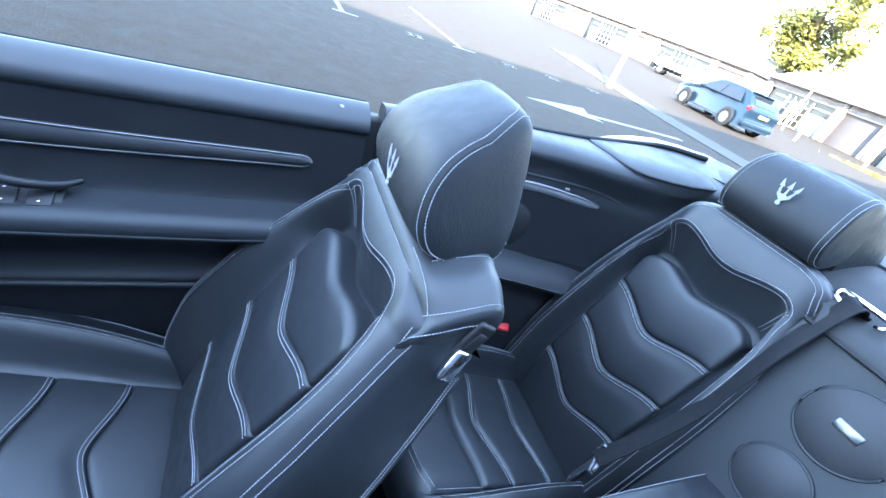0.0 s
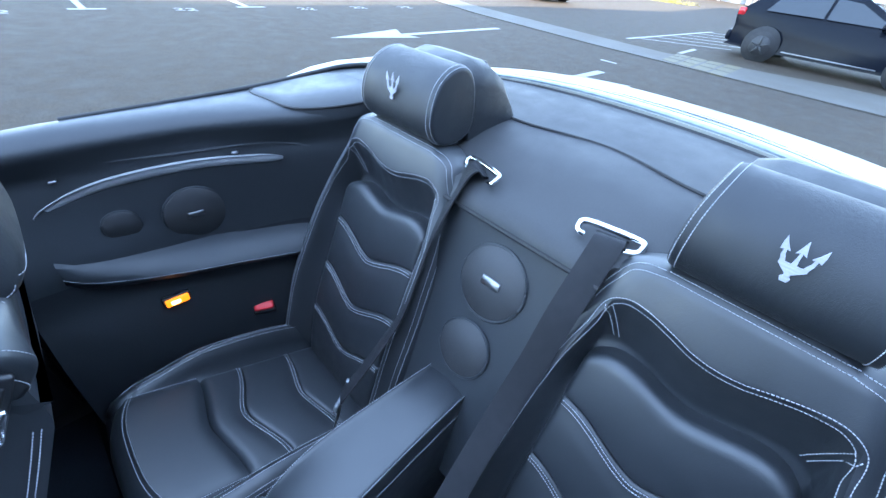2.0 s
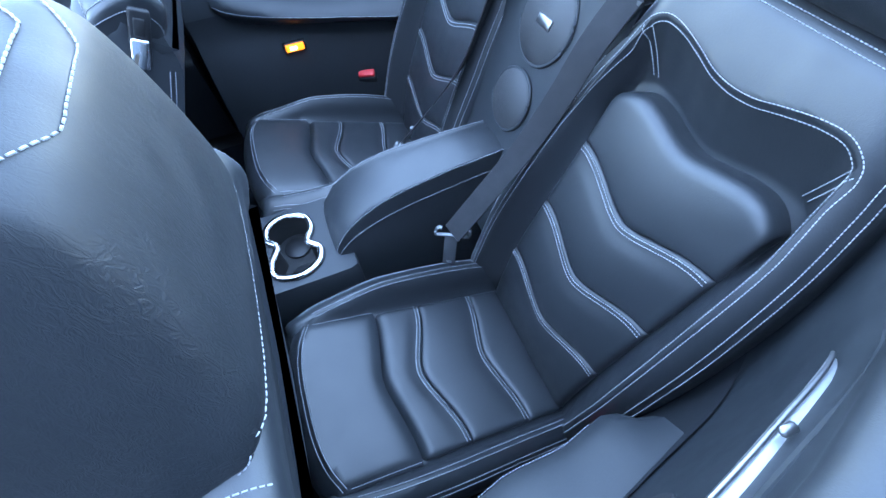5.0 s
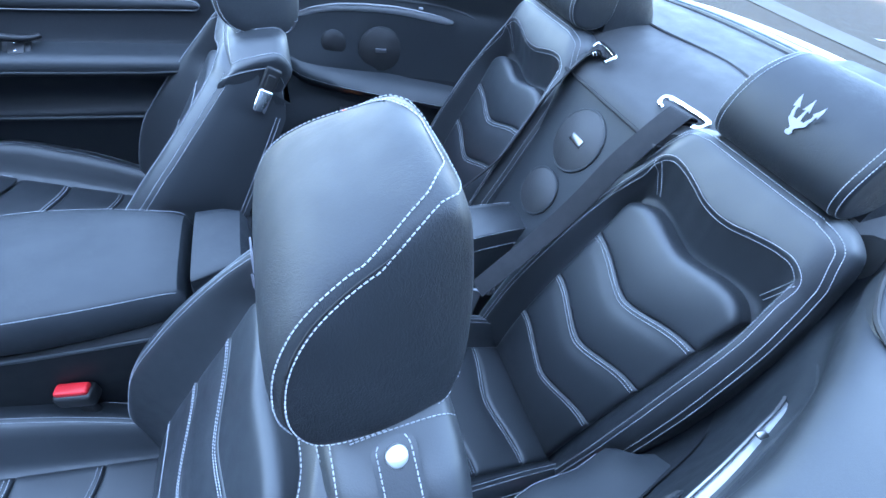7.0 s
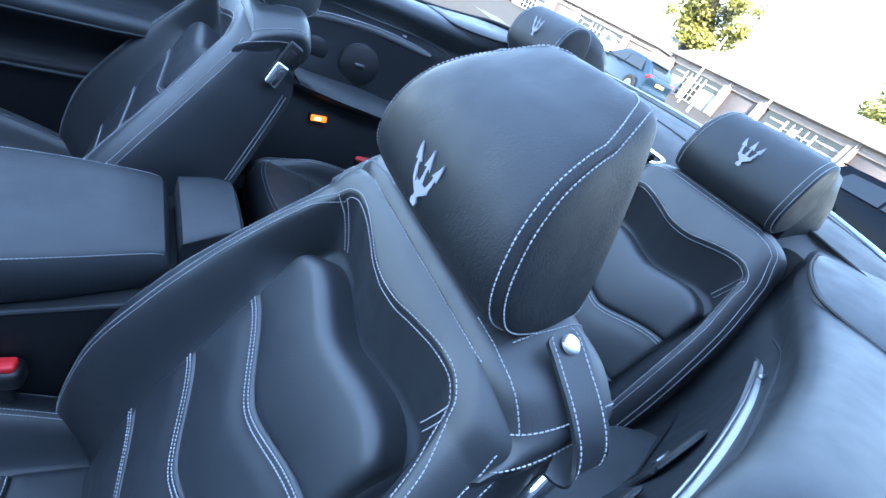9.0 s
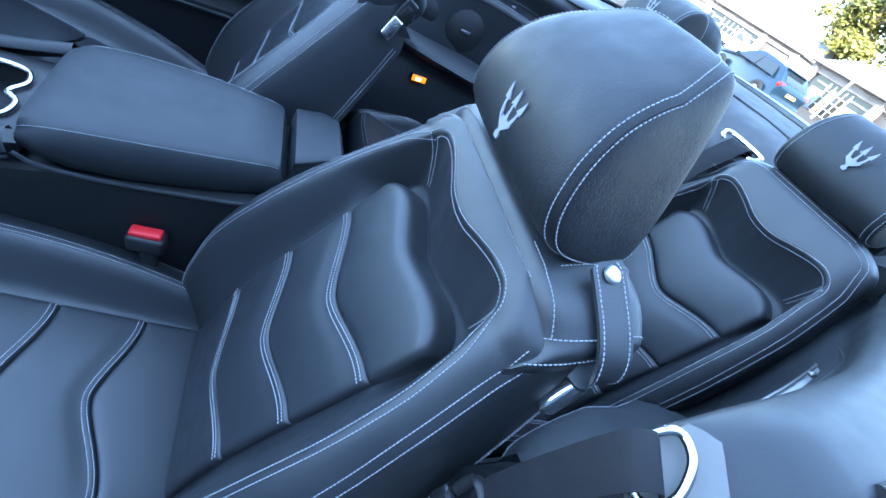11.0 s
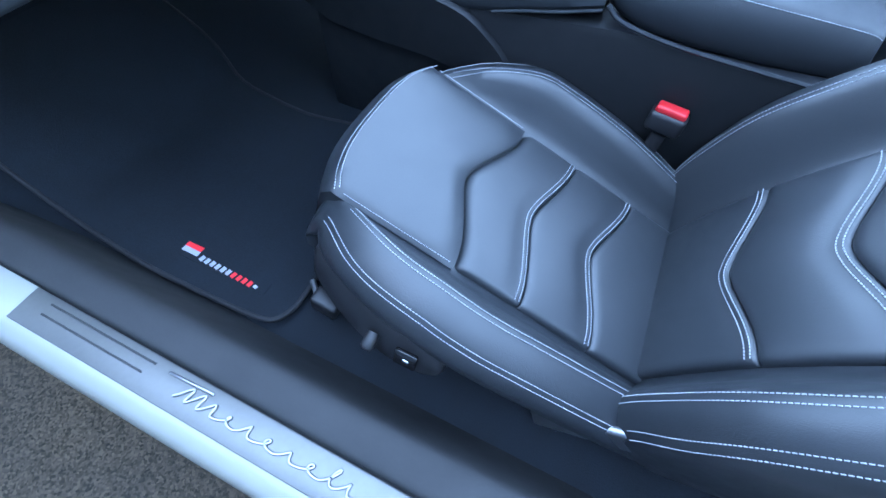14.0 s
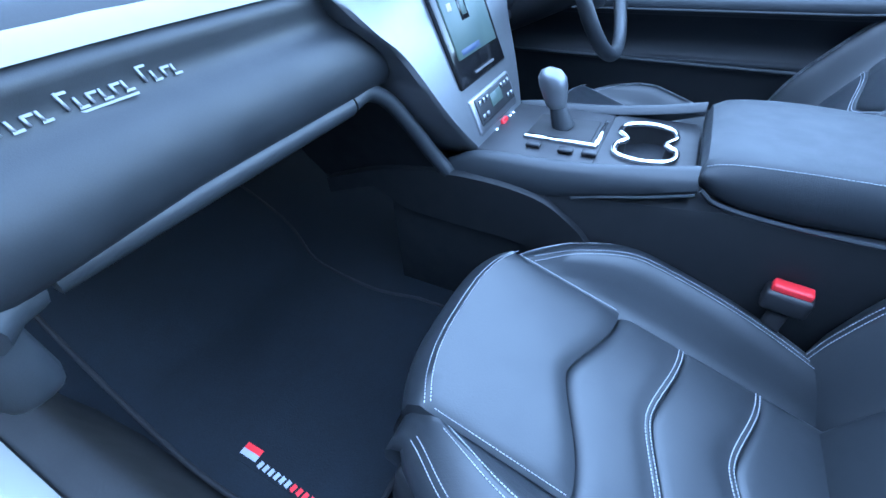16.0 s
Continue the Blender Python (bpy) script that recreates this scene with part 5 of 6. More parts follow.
def dashboard():
    d = thing("dashboard", (-1.9, 0, .80), "black leather dashboard with silver band and centre screen", "dashboard")
    prof = [(-2.35, .80), (-2.35, 1.02), (-2.10, 1.055), (-1.88, 1.050), (-1.79, 1.035), (-1.765, 1.022), (-1.752, 1.005), (-1.742, .992), (-1.735, .982), (-1.737, .960), (-1.731, .945), (-1.716, .931), (-1.705, .908), (-1.702, .885), (-1.707, .862), (-1.722, .846), (-1.76, .828), (-1.86, .80), (-2.0, .76)]
    loops = []
    pts = [(p.x, p.y) for p in spline([(a, b, 0) for a, b in prof], 3)]
    for y in frange(-.745, .745, 24):
        loops.append([Vector((x + .10 * max(abs(y) - .55, 0), y, z)) for x, z in pts])
    part("dash_body", Shape().loft(loops), DASHHIDE, d)
    for y0, y1 in ((-.74, -.20), (.20, .74)):
        band = [(-1.764, 1.017), (-1.756, 1.014), (-1.748, 1.005), (-1.744, .998), (-1.754, .996), (-1.766, 1.009)]
        part("silver_band", Shape().loft([[Vector((x + .006 + .10 * max(abs(y) - .55, 0), y, z - .004)) for x, z in band] for y in frange(y0, y1, 10)]), CREAM, d, "pale silver dashboard band")
    # raised lettering stands as plain bars
    y = -.672
    lets = Shape()
    for k in range(14):
        if k in (4, 10):
            y += .008
        h = .020 if k in (0, 4, 10) else .012
        m = Matrix.Translation((-1.735 + .10 * max(abs(y) - .55, 0), y, .958 + (h - .012) / 2)) @ Matrix.Rotation(radians(-14), 4, "Y")
        lets.box((.0022, .0030, h * .8), m @ Matrix.Rotation(radians(12), 4, "X"), .0006, 1)
        lets.box((.0022, .008, .0022), m @ Matrix.Translation((0, .003, -h * .38 if k % 2 else h * .3)))
        y += .0105
    lets.box((.002, .075, .002), Matrix.Translation((-1.729, -.60, .950)) @ Matrix.Rotation(radians(-14), 4, "Y"))
    part("script_badge", lets, SILVER, d, "chrome script badge")
    # glove box lower roll
    for y0, y1 in ((-.705, -.295), (.295, .705)):
        roll = [(-1.724, y, .842) for y in frange(y0, y1, 8)]
        part("lower_roll", Shape().tube(roll, .016, 12), LEATHER_TRIM, d)
    part("end_roll", Shape().tube(spline([(-1.724, -.722, .842), (-1.71, -.745, .845), (-1.69, -.765, .845)], 4), .018, 10), LEATHER_TRIM, d)
    part("end_cap", Shape().box((.30, .05, .20), Matrix.Translation((-1.84, -.765, .86)), .02, 3), LEATHER_TRIM, d)
    for sg in (1, -1):
        bend = spline([(-1.724, sg * .288, .842), (-1.723, sg * .250, .846), (-1.712, sg * .215, .825), (-1.690, sg * .188, .775), (-1.660, sg * .165, .712), (-1.635, sg * .152, .672)], 5)
        part("knee_roll", Shape().tube(bend, .014, 10), LEATHER_TRIM, d)
        fill = Shape().grid([[p + Vector((.0, 0, 0)) for p in bend], [Vector((p.x - .16, p.y * .96, p.z - .03)) for p in bend], [Vector((p.x - .34, p.y * .9, p.z - .08)) for p in bend]])
        part("knee_fill", fill, SUEDE, d)
    # centre stack
    edge_ = [(p.x, p.y) for p in spline([(.315, 1.0, 0), (.262, .937, 0), (.224, .900, 0), (.200, .855, 0), (.176, .80, 0), (.148, .75, 0), (.118, .708, 0), (.096, .685, 0)], 3)]
    st = [(-y, z) for y, z in edge_] + edge_[::-1] + [(.30, 1.03), (-.30, 1.03)]
    fx = lambda z: -1.596 - (z - .703) * .42
    stack = part("centre_panel", Shape().loft([[Vector((fx(z) - .16, y, z)) for y, z in st], [Vector((fx(z), y, z)) for y, z in st], [Vector((fx(z) + .008, y * .96, .85 + (z - .85) * .96)) for y, z in st]]), SILVER, d, "silver centre stack")
    tilt = Matrix.Rotation(-math.atan(.42), 4, "Y")
    face = lambda y, z: Matrix.Translation((fx(z) + .009, y, z)) @ tilt
    scr = part("screen_bezel", Shape().box((.014, .205, .185), face(0, .893), .006, 2), GLOSS, stack)
    part("screen", Shape().box((.004, .165, .118), face(0, .905) @ Matrix.Translation((.008, 0, 0)), .001, 1), SCREEN, scr, "glowing navigation screen")
    at = lambda y, z: face(y, .905 + z) @ Matrix.Translation((.0105, 0, 0))
    part("screen_mark", Shape().box((.001, .030, .050), at(-.012, .020), .0004, 1), GLOSS, scr)
    part("screen_mark", Shape().box((.001, .018, .034), at(-.012, .020) @ Matrix.Translation((.0008, 0, 0)), .0003, 1), SCREEN, scr)
    part("screen_mark", Shape().box((.001, .016, .012), at(-.058, .022), .0004, 1), SCREENWHITE, scr)
    part("screen_mark", Shape().box((.001, .075, .010), at(-.030, -.046), .0004, 1), SCREENBLUE, scr)
    for k in range(7):
        part("screen_mark", Shape().box((.002, .012, .004), face(-.036 + .012 * k, .822) @ Matrix.Translation((.009, 0, 0))), SATIN, scr)
    cl = part("climate_panel", Shape().box((.012, .190, .068), face(0, .758), .008, 3), SATIN, stack)
    part("display_panel", Shape().box((.006, .165, .050), face(0, .762) @ Matrix.Translation((.006, 0, 0)), .003, 2), PLASTIC, cl)
    part("display", Shape().box((.003, .052, .024), face(0, .766) @ Matrix.Translation((.010, 0, 0)), .001, 1), SCREEN, cl)
    for k in range(10):
        part("button", Shape().box((.004, .010, .009), face((-.070, -.052, -.070, -.052, -.035, .035, .052, .070, .052, .070)[k], (.776, .776, .752, .752, .776, .776, .776, .776, .752, .752)[k]) @ Matrix.Translation((.010, 0, 0)), .001, 1), SATIN, cl)
    part("hazard_switch", Shape().box((.010, .028, .022), face(.012, .712) @ Matrix.Translation((.002, 0, 0)), .003, 2), RED, stack, "red hazard switch")
    for y in (-.03, .045, .062):
        part("button", Shape().disc(.006, .006, face(y, .712) @ Matrix.Rotation(radians(90), 4, "Y"), 14, .002), CHROME, stack)


dashboard()


def steering_wheel():
    w = thing("steering_wheel", (-1.55, .405, .93), "black leather steering wheel with silver spokes", "steering wheel")
    m = Matrix.Translation((-1.52, .405, .93)) @ Matrix.Rotation(radians(68), 4, "Y")
    part("rim", Shape().tube([m @ Vector((.185 * math.cos(a), .185 * math.sin(a), 0)) for a in frange(0, 2 * math.pi * 47 / 48, 47)], .016, 12, closed=True), LEATHER, w)
    part("hub", Shape().disc(.075, .05, m @ Matrix.Translation((0, 0, -.035)), 32, .02), LEATHER, w)
    for a in (0, 90, 180):
        part("spoke", Shape().box((.04, .13, .016), m @ Matrix.Rotation(radians(a), 4, "Z") @ Matrix.Translation((0, .12, -.012)), .006, 2), SATIN, w)
    part("column", Shape().tube([m @ Vector((0, 0, -.03)), m @ Vector((0, 0, -.30))], .05, 16), PLASTIC, w)


steering_wheel()

# ---- car floor, sill, body ----
fl = Shape().grid([[Vector((x, y, z)) for y in frange(-.80, .80, 20)] for x, z in ((-2.6, .80), (-2.45, .62), (-2.28, .47), (-2.12, .365), (-2.0, .350), (-1.5, .350), (-1.0, .350), (-.72, .352), (-.70, .40), (-.3, .40), (.35, .40), (.35, .30), (-2.6, .30))], wrap_rows=True)
setting("car_floor", fl, CARPET, "black carpet on the car floor", "carpet")
inner = [(-.705, .335), (-.730, .372), (-.752, .43), (-.768, .462), (-.782, .470), (-.800, .470), (-.822, .468), (-.829, .460), (-.829, .452), (-.80, .30)]
for sg in (1, -1):
    setting("sill_trim", Shape().loft([[Vector((x, y * sg, z)) for y, z in loft_profile(inner, 3)] for x in frange(-2.35, -.60, 10)]), RUBBER, "black rubber-edged sill lining", "sill")
outer = [(-.790, .30), (-.806, .450), (-.815, .458), (-.880, .458), (-.900, .452), (-.915, .435), (-.925, .39), (-.935, .30), (-.93, .22), (-.86, .20)]


def body():
    car = thing("convertible_body", (0, 0, .2), "pearl white open convertible body", "car")
    for sg in (1, -1):
        part("sill", Shape().loft([[Vector((x, y * sg, z)) for y, z in loft_profile(outer, 3)] for x in frange(-2.25, -.55, 6)]), PAINT, car)
    # front wing and pillar foot ahead of the open door
    for sg in (1, -1):
        part("front_wing", Shape().loft([[Vector((x, y * sg, z)) for y, z in ((-.76, .3), (-.79, .95), (-.82, .98), (-.90, .90), (-.945, .6), (-.935, .25))] for x in (-3.6, -3.0, -2.6, -2.28)]), PAINT, car)
    part("bonnet", Shape().loft([[Vector((x, y, z + .04 * (1 - (y / .9) ** 2))) for y, z in ((-.90, zb), (-.5, zb + .05), (0, zb + .06), (.5, zb + .05), (.90, zb), (.9, zb - .3), (-.9, zb - .3))] for x, zb in ((-3.7, .72), (-3.3, .84), (-2.8, .90), (-2.36, .94))]), PAINT, car)
    # rear quarters, deck rim and boot
    for sg in (1, -1):
        rows = []
        for x in frange(-.55, 1.35, 24):
            t = smooth((x + .2) / 1.0)
            w = .905 - .03 * smooth((x - .5) / .8) + .025 * math.exp(-((x - .15) / .45) ** 2)
            zt = 1.028 + .078 * smooth((x + .24) / .46) - .42 * max(x - .30, 0) ** 1.6
            inn = .768 - .36 * smooth((x - .04) / .55)
            rows.append([Vector((x, sg * y, z)) for y, z in ((inn, zt - .05), (inn, zt - .004), (inn + .006, zt), (inn + (w - inn) * .45, zt + .004), (w - .03, zt - .025), (w, zt - .08), (w + .03, zt - .28), (w + .03, .45), (w - .02, .25))])
        part("rear_wing", Shape().grid(rows), PAINT, car)
    boot = []
    for x in frange(.475, 1.35, 14):
        zt = 1.134 - .40 * (x - .475) ** 2
        boot.append([Vector((x - .20 * (abs(y) / .7) ** 2.2 * (1 - smooth((x - .475) / .8)), y, zt - .05 * (abs(y) / .72) ** 3)) for y in frange(-.80, .80, 28)])
    part("boot_lid", Shape().grid([[p + Vector((.0, 0, -.05)) for p in boot[0]]] + boot + [[p + Vector((0.03, 0, -.3)) for p in boot[-1]]]), PAINT, car)
    # clear lamp strip let into the lid's front edge, then a fine joint
    rim = boot[0][3:-3]
    wide = [.055 + .055 * (1 - (p.y / .62) ** 2) for p in rim]
    lamp = part("lamp_strip", Shape().grid([[p + Vector((f * w + .004, 0, h - .012 * f)) for p, w in zip(rim, wide)] for f, h in ((0, -.02), (.02, .004), (.10, .008), (.45, .008), (.90, .007), (1.0, -.004))]), LAMPLENS, car, "clear high brake lamp strip")
    part("lamp_joint", Shape().tube([p + Vector((w + .010, 0, -.008)) for p, w in zip(rim, wide)], .0035, 6), BEZEL, lamp)
    part("lamp_edge", Shape().tube([p + Vector((.45 * w + .004, 0, .0035)) for p, w in zip(rim, wide)], .0022, 6), SATIN, lamp)
    # scuff plate on the open side
    pl_ = part("scuff_plate", Shape().box((1.00, .054, .004), Matrix.Translation((-1.355, -.858, .461)), .0015, 1), PLATE, car, "brushed aluminium scuff plate")
    for x0, y0, l in ((-1.708, -.843, .205), (-1.713, -.860, .195), (-1.005, -.843, .205), (-1.000, -.860, .195)):
        part("scuff_groove", Shape().tube([(x0 - l / 2, y0, .4632), (x0 - l / 3, y0, .4634), (x0 + l / 3, y0, .4634), (x0 + l / 2, y0, .4632)], .0016, 6), PLASTIC, pl_)
    script = Shape()
    script.box((.075, .0040, .003), Matrix.Translation((-1.542, -.842, .4645)) @ Matrix.Rotation(radians(2), 4, "Z"), .001, 1)
    flow, x0 = [], -1.553
    for h, w, r in ((.022, .020, 0), (.022, .020, 0), (.018, .024, .2), (.014, .034, 1.1), (.017, .028, .5), (.014, .036, 1.3), (.013, .030, .4), (.014, .036, 1.3), (.026, .022, 1.3), (.016, .026, .6)):
        for k in range(8):
            u = k * math.tau / 8
            flow.append((x0 + w * (u / math.tau) + r * w * .22 * math.sin(u) + h * .25 * (1 - math.cos(u)), -.865 + h * .42 * (1 - math.cos(u)), .4645))
        x0 += w
    script.tube(spline(flow + [(x0, -.865, .4645), (x0 + .035, -.864, .4645)], 3), .0019, 6, up=(0, 0, 1))
    part("script_badge", script, SATIN, pl_, "polished script badge")
    return car


body()


def mat():
    m = thing("floor_mat", (-1.8, -.45, .325), "black carpet floor mat with red and white tag", "floor mat")
    zf = lambda x: .364 + .62 * max(-2.05 - x, 0)
    left = [(-2.34, -.662), (-2.30, -.670), (-2.02, -.700), (-1.80, -.715), (-1.60, -.710), (-1.56, -.704), (-1.542, -.690), (-1.532, -.66)]
    right = [(-2.34, -.17), (-2.16, -.165), (-1.98, -.222), (-1.80, -.240), (-1.68, -.222), (-1.60, -.222), (-1.56, -.230), (-1.542, -.25), (-1.532, -.29)]
    xs = frange(-2.34, -1.62, 20) + [-1.59, -1.57, -1.555, -1.545, -1.538, -1.532]
    rows = []
    for x in xs:
        a, b = lerp_table(left, x), lerp_table(right, x)
        ys = frange(a + .008, b - .008, 10)
        rows.append([Vector((x, a, zf(x) - .008)), Vector((x, a, zf(x) + .004))] + [Vector((x, y, zf(x) + .007)) for y in ys] + [Vector((x, b, zf(x) + .004)), Vector((x, b, zf(x) - .008))])
    part("mat_carpet", Shape().grid(rows), CARPET, m)
    rim = [Vector((x, lerp_table(left, x), zf(x) + .004)) for x in xs] + [Vector((x, lerp_table(right, x), zf(x) + .004)) for x in reversed(xs)]
    part("piping", Shape().tube(rim, .005, 8), WEBBING, m)
    x, zt = -1.772, .3725
    part("tag_patch", Shape().box((.190, .030, .0016), Matrix.Translation((-1.69, -.656, zt - .0008))), CARPET, m)
    part("tag_flag", Shape().box((.036, .010, .002), Matrix.Translation((x, -.646, zt))), RED, m)
    part("tag_flag", Shape().box((.036, .010, .002), Matrix.Translation((x, -.656, zt))), EMBROIDERY, m)
    for k in range(11):
        part("tag_bar", Shape().box((.0075, .011 if k < 10 else .006, .002), Matrix.Translation((x + .030 + k * .0125, -.660 - .0004 * k, zt)) @ Matrix.Rotation(radians(-14), 4, "Z")), EMBROIDERY if k < 6 or k > 9 else RED, m)


mat()

# ---- surroundings: the car park falls gently towards the car's rear ----
before = set(scene.objects)
g = Shape().grid([[Vector((x, y, 0)) for y in (-400, -40, -10, 0, 10, 40, 400)] for x in (-400, -40, -10, 0, 10, 40, 400)])
setting("ground", g, ASPHALT, "dark worn asphalt car park", "ground")


def flat_mark(outline, z=.004, mat_=ROADPAINT, name="road_marking", label="worn white painted road marking"):
    s = Shape().loft([[Vector((x, y, 0.001)) for x, y in outline], [Vector((x, y, z)) for x, y in outline]])
    return setting(name, s, mat_, label, "road marking", flat=True)


def stripe(a, b, w=.10, **k):
    a, b = Vector((*a, 0)), Vector((*b, 0))
    n = Vector((-(b - a).y, (b - a).x, 0)).normalized() * w / 2
    return flat_mark([tuple((p)[:2]) for p in (a - n, b - n, b + n, a + n)], **k)


stripe((4.72, 6.38), (7.83, 6.56), 0.15)
flat_mark([(3.39, 6.42), (5.10, 6.87), (4.91, 6.46), (5.04, 6.09)])
stripe((5.48, 3.05), (6.39, 3.08), 0.14)
stripe((5.67, 3.00), (5.93, 2.35), 0.09)
stripe((7.34, 3.63), (7.34, 3.31), 0.08)
KERB = [(8.61, -8.31), (10.64, -8.62), (10.48, 0.29), (9.73, 3.45), (9.90, 5.36), (10.44, 9.79), (13.00, 18.13), (11.35, 17.98), (9.08, 8.52), (8.67, 4.63), (8.54, 0.04)]
setting("kerb_strip", Shape().loft([[Vector((x, y, z)) for x, y in KERB] for z in (0, .02)]), CONCRETE, "pale concrete drainage strip", "kerb", flat=True)
BOX = [Vector((8.79, 3.11, 0)), Vector((9.98, 3.27, 0)), Vector((10.13, 1.94, 0)), Vector((8.50, 1.83, 0))]
for i in range(3):
    for k in range(4):
        corner = lambda u, v: (BOX[0].lerp(BOX[1], u)).lerp(BOX[3].lerp(BOX[2], u), v)[:2]
        u0, u1, v0, v1 = i / 3 + .025, (i + 1) / 3 - .025, k / 4 + .02, (k + 1) / 4 - .02
        flat_mark([corner(u0, v0), corner(u1, v0), corner(u1, v1), corner(u0, v1)], .024, FADED, "hatched_box", "faded yellow painted box on the drainage strip")
stripe((11.27, 4.68), (12.74, 2.95), 0.06)
stripe((12.16, 4.65), (13.68, 2.89), 0.06)
stripe((13.08, 4.62), (14.65, 2.82), 0.07)
stripe((14.03, 4.59), (15.66, 2.76), 0.07)
stripe((15.01, 4.55), (16.69, 2.70), 0.07)
stripe((16.03, 4.52), (17.77, 2.63), 0.07)
stripe((10.72, 4.79), (16.41, 4.61), 0.10)
stripe((10.25, 3.29), (11.43, 3.38), 0.10)
stripe((3.33, 9.58), (3.45, 14.67), 0.11)
stripe((0.57, 9.37), (0.67, 14.16), 0.10)
stripe((-1.90, 9.18), (-1.81, 13.71), 0.10)
stripe((-4.11, 9.02), (-4.02, 13.31), 0.09)
stripe((-6.10, 8.87), (-6.03, 12.95), 0.09)
stripe((3.10, 9.51), (3.69, 9.54), 0.11)
stripe((0.36, 9.31), (0.88, 9.33), 0.10)
stripe((-2.08, 9.12), (-1.62, 9.15), 0.10)
stripe((-4.28, 8.96), (-3.86, 8.98), 0.09)
stripe((-6.25, 8.81), (-5.87, 8.83), 0.09)
for x, y in ((1.85, 9.12), (4.29, 9.17), (5.74, 9.33), (7.20, 9.38), (-0.75, 8.94)):
    cu = bpy.data.curves.new("bay_number", "FONT")
    cu.body, cu.size, cu.extrude = "22", .40, .002
    ob = new("bay_number", cu)
    ob.location, ob.rotation_euler = (x, y, .006), (0, 0, radians(-8))
    cu.materials.append(ROADPAINT)
    tagged(ob, "white painted bay number on asphalt", "road marking", "", "structure")


def wheel(parent, c, r, w, axis_y=True, rim=None):
    rot = Matrix.Rotation(radians(90), 4, "X") if axis_y else Matrix.Rotation(radians(90), 4, "Y")
    m = Matrix.Translation(c) @ rot @ Matrix.Translation((0, 0, -w / 2))
    wh = part("wheel", Shape().disc(r, w, m, 32, .03), RUBBER, parent)
    hub = Shape()
    for side in (0, 1):
        base = m @ Matrix.Translation((0, 0, w - .004 if side else -.010))
        hub.disc(r * .66, .014, base, 28, .004)
    part("rim", hub, rim or SATIN, wh)
    out = 1 if (c.y > 0) else 0
    for k in range(5):
        part("spoke", Shape().box((r * .14, r * .58, .02), m @ Matrix.Translation((0, 0, -.012 if out else w + .008)) @ Matrix.Rotation(radians(72 * k), 4, "Z") @ Matrix.Translation((0, r * .32, 0)), .006, 1), rim or SATIN, wh)


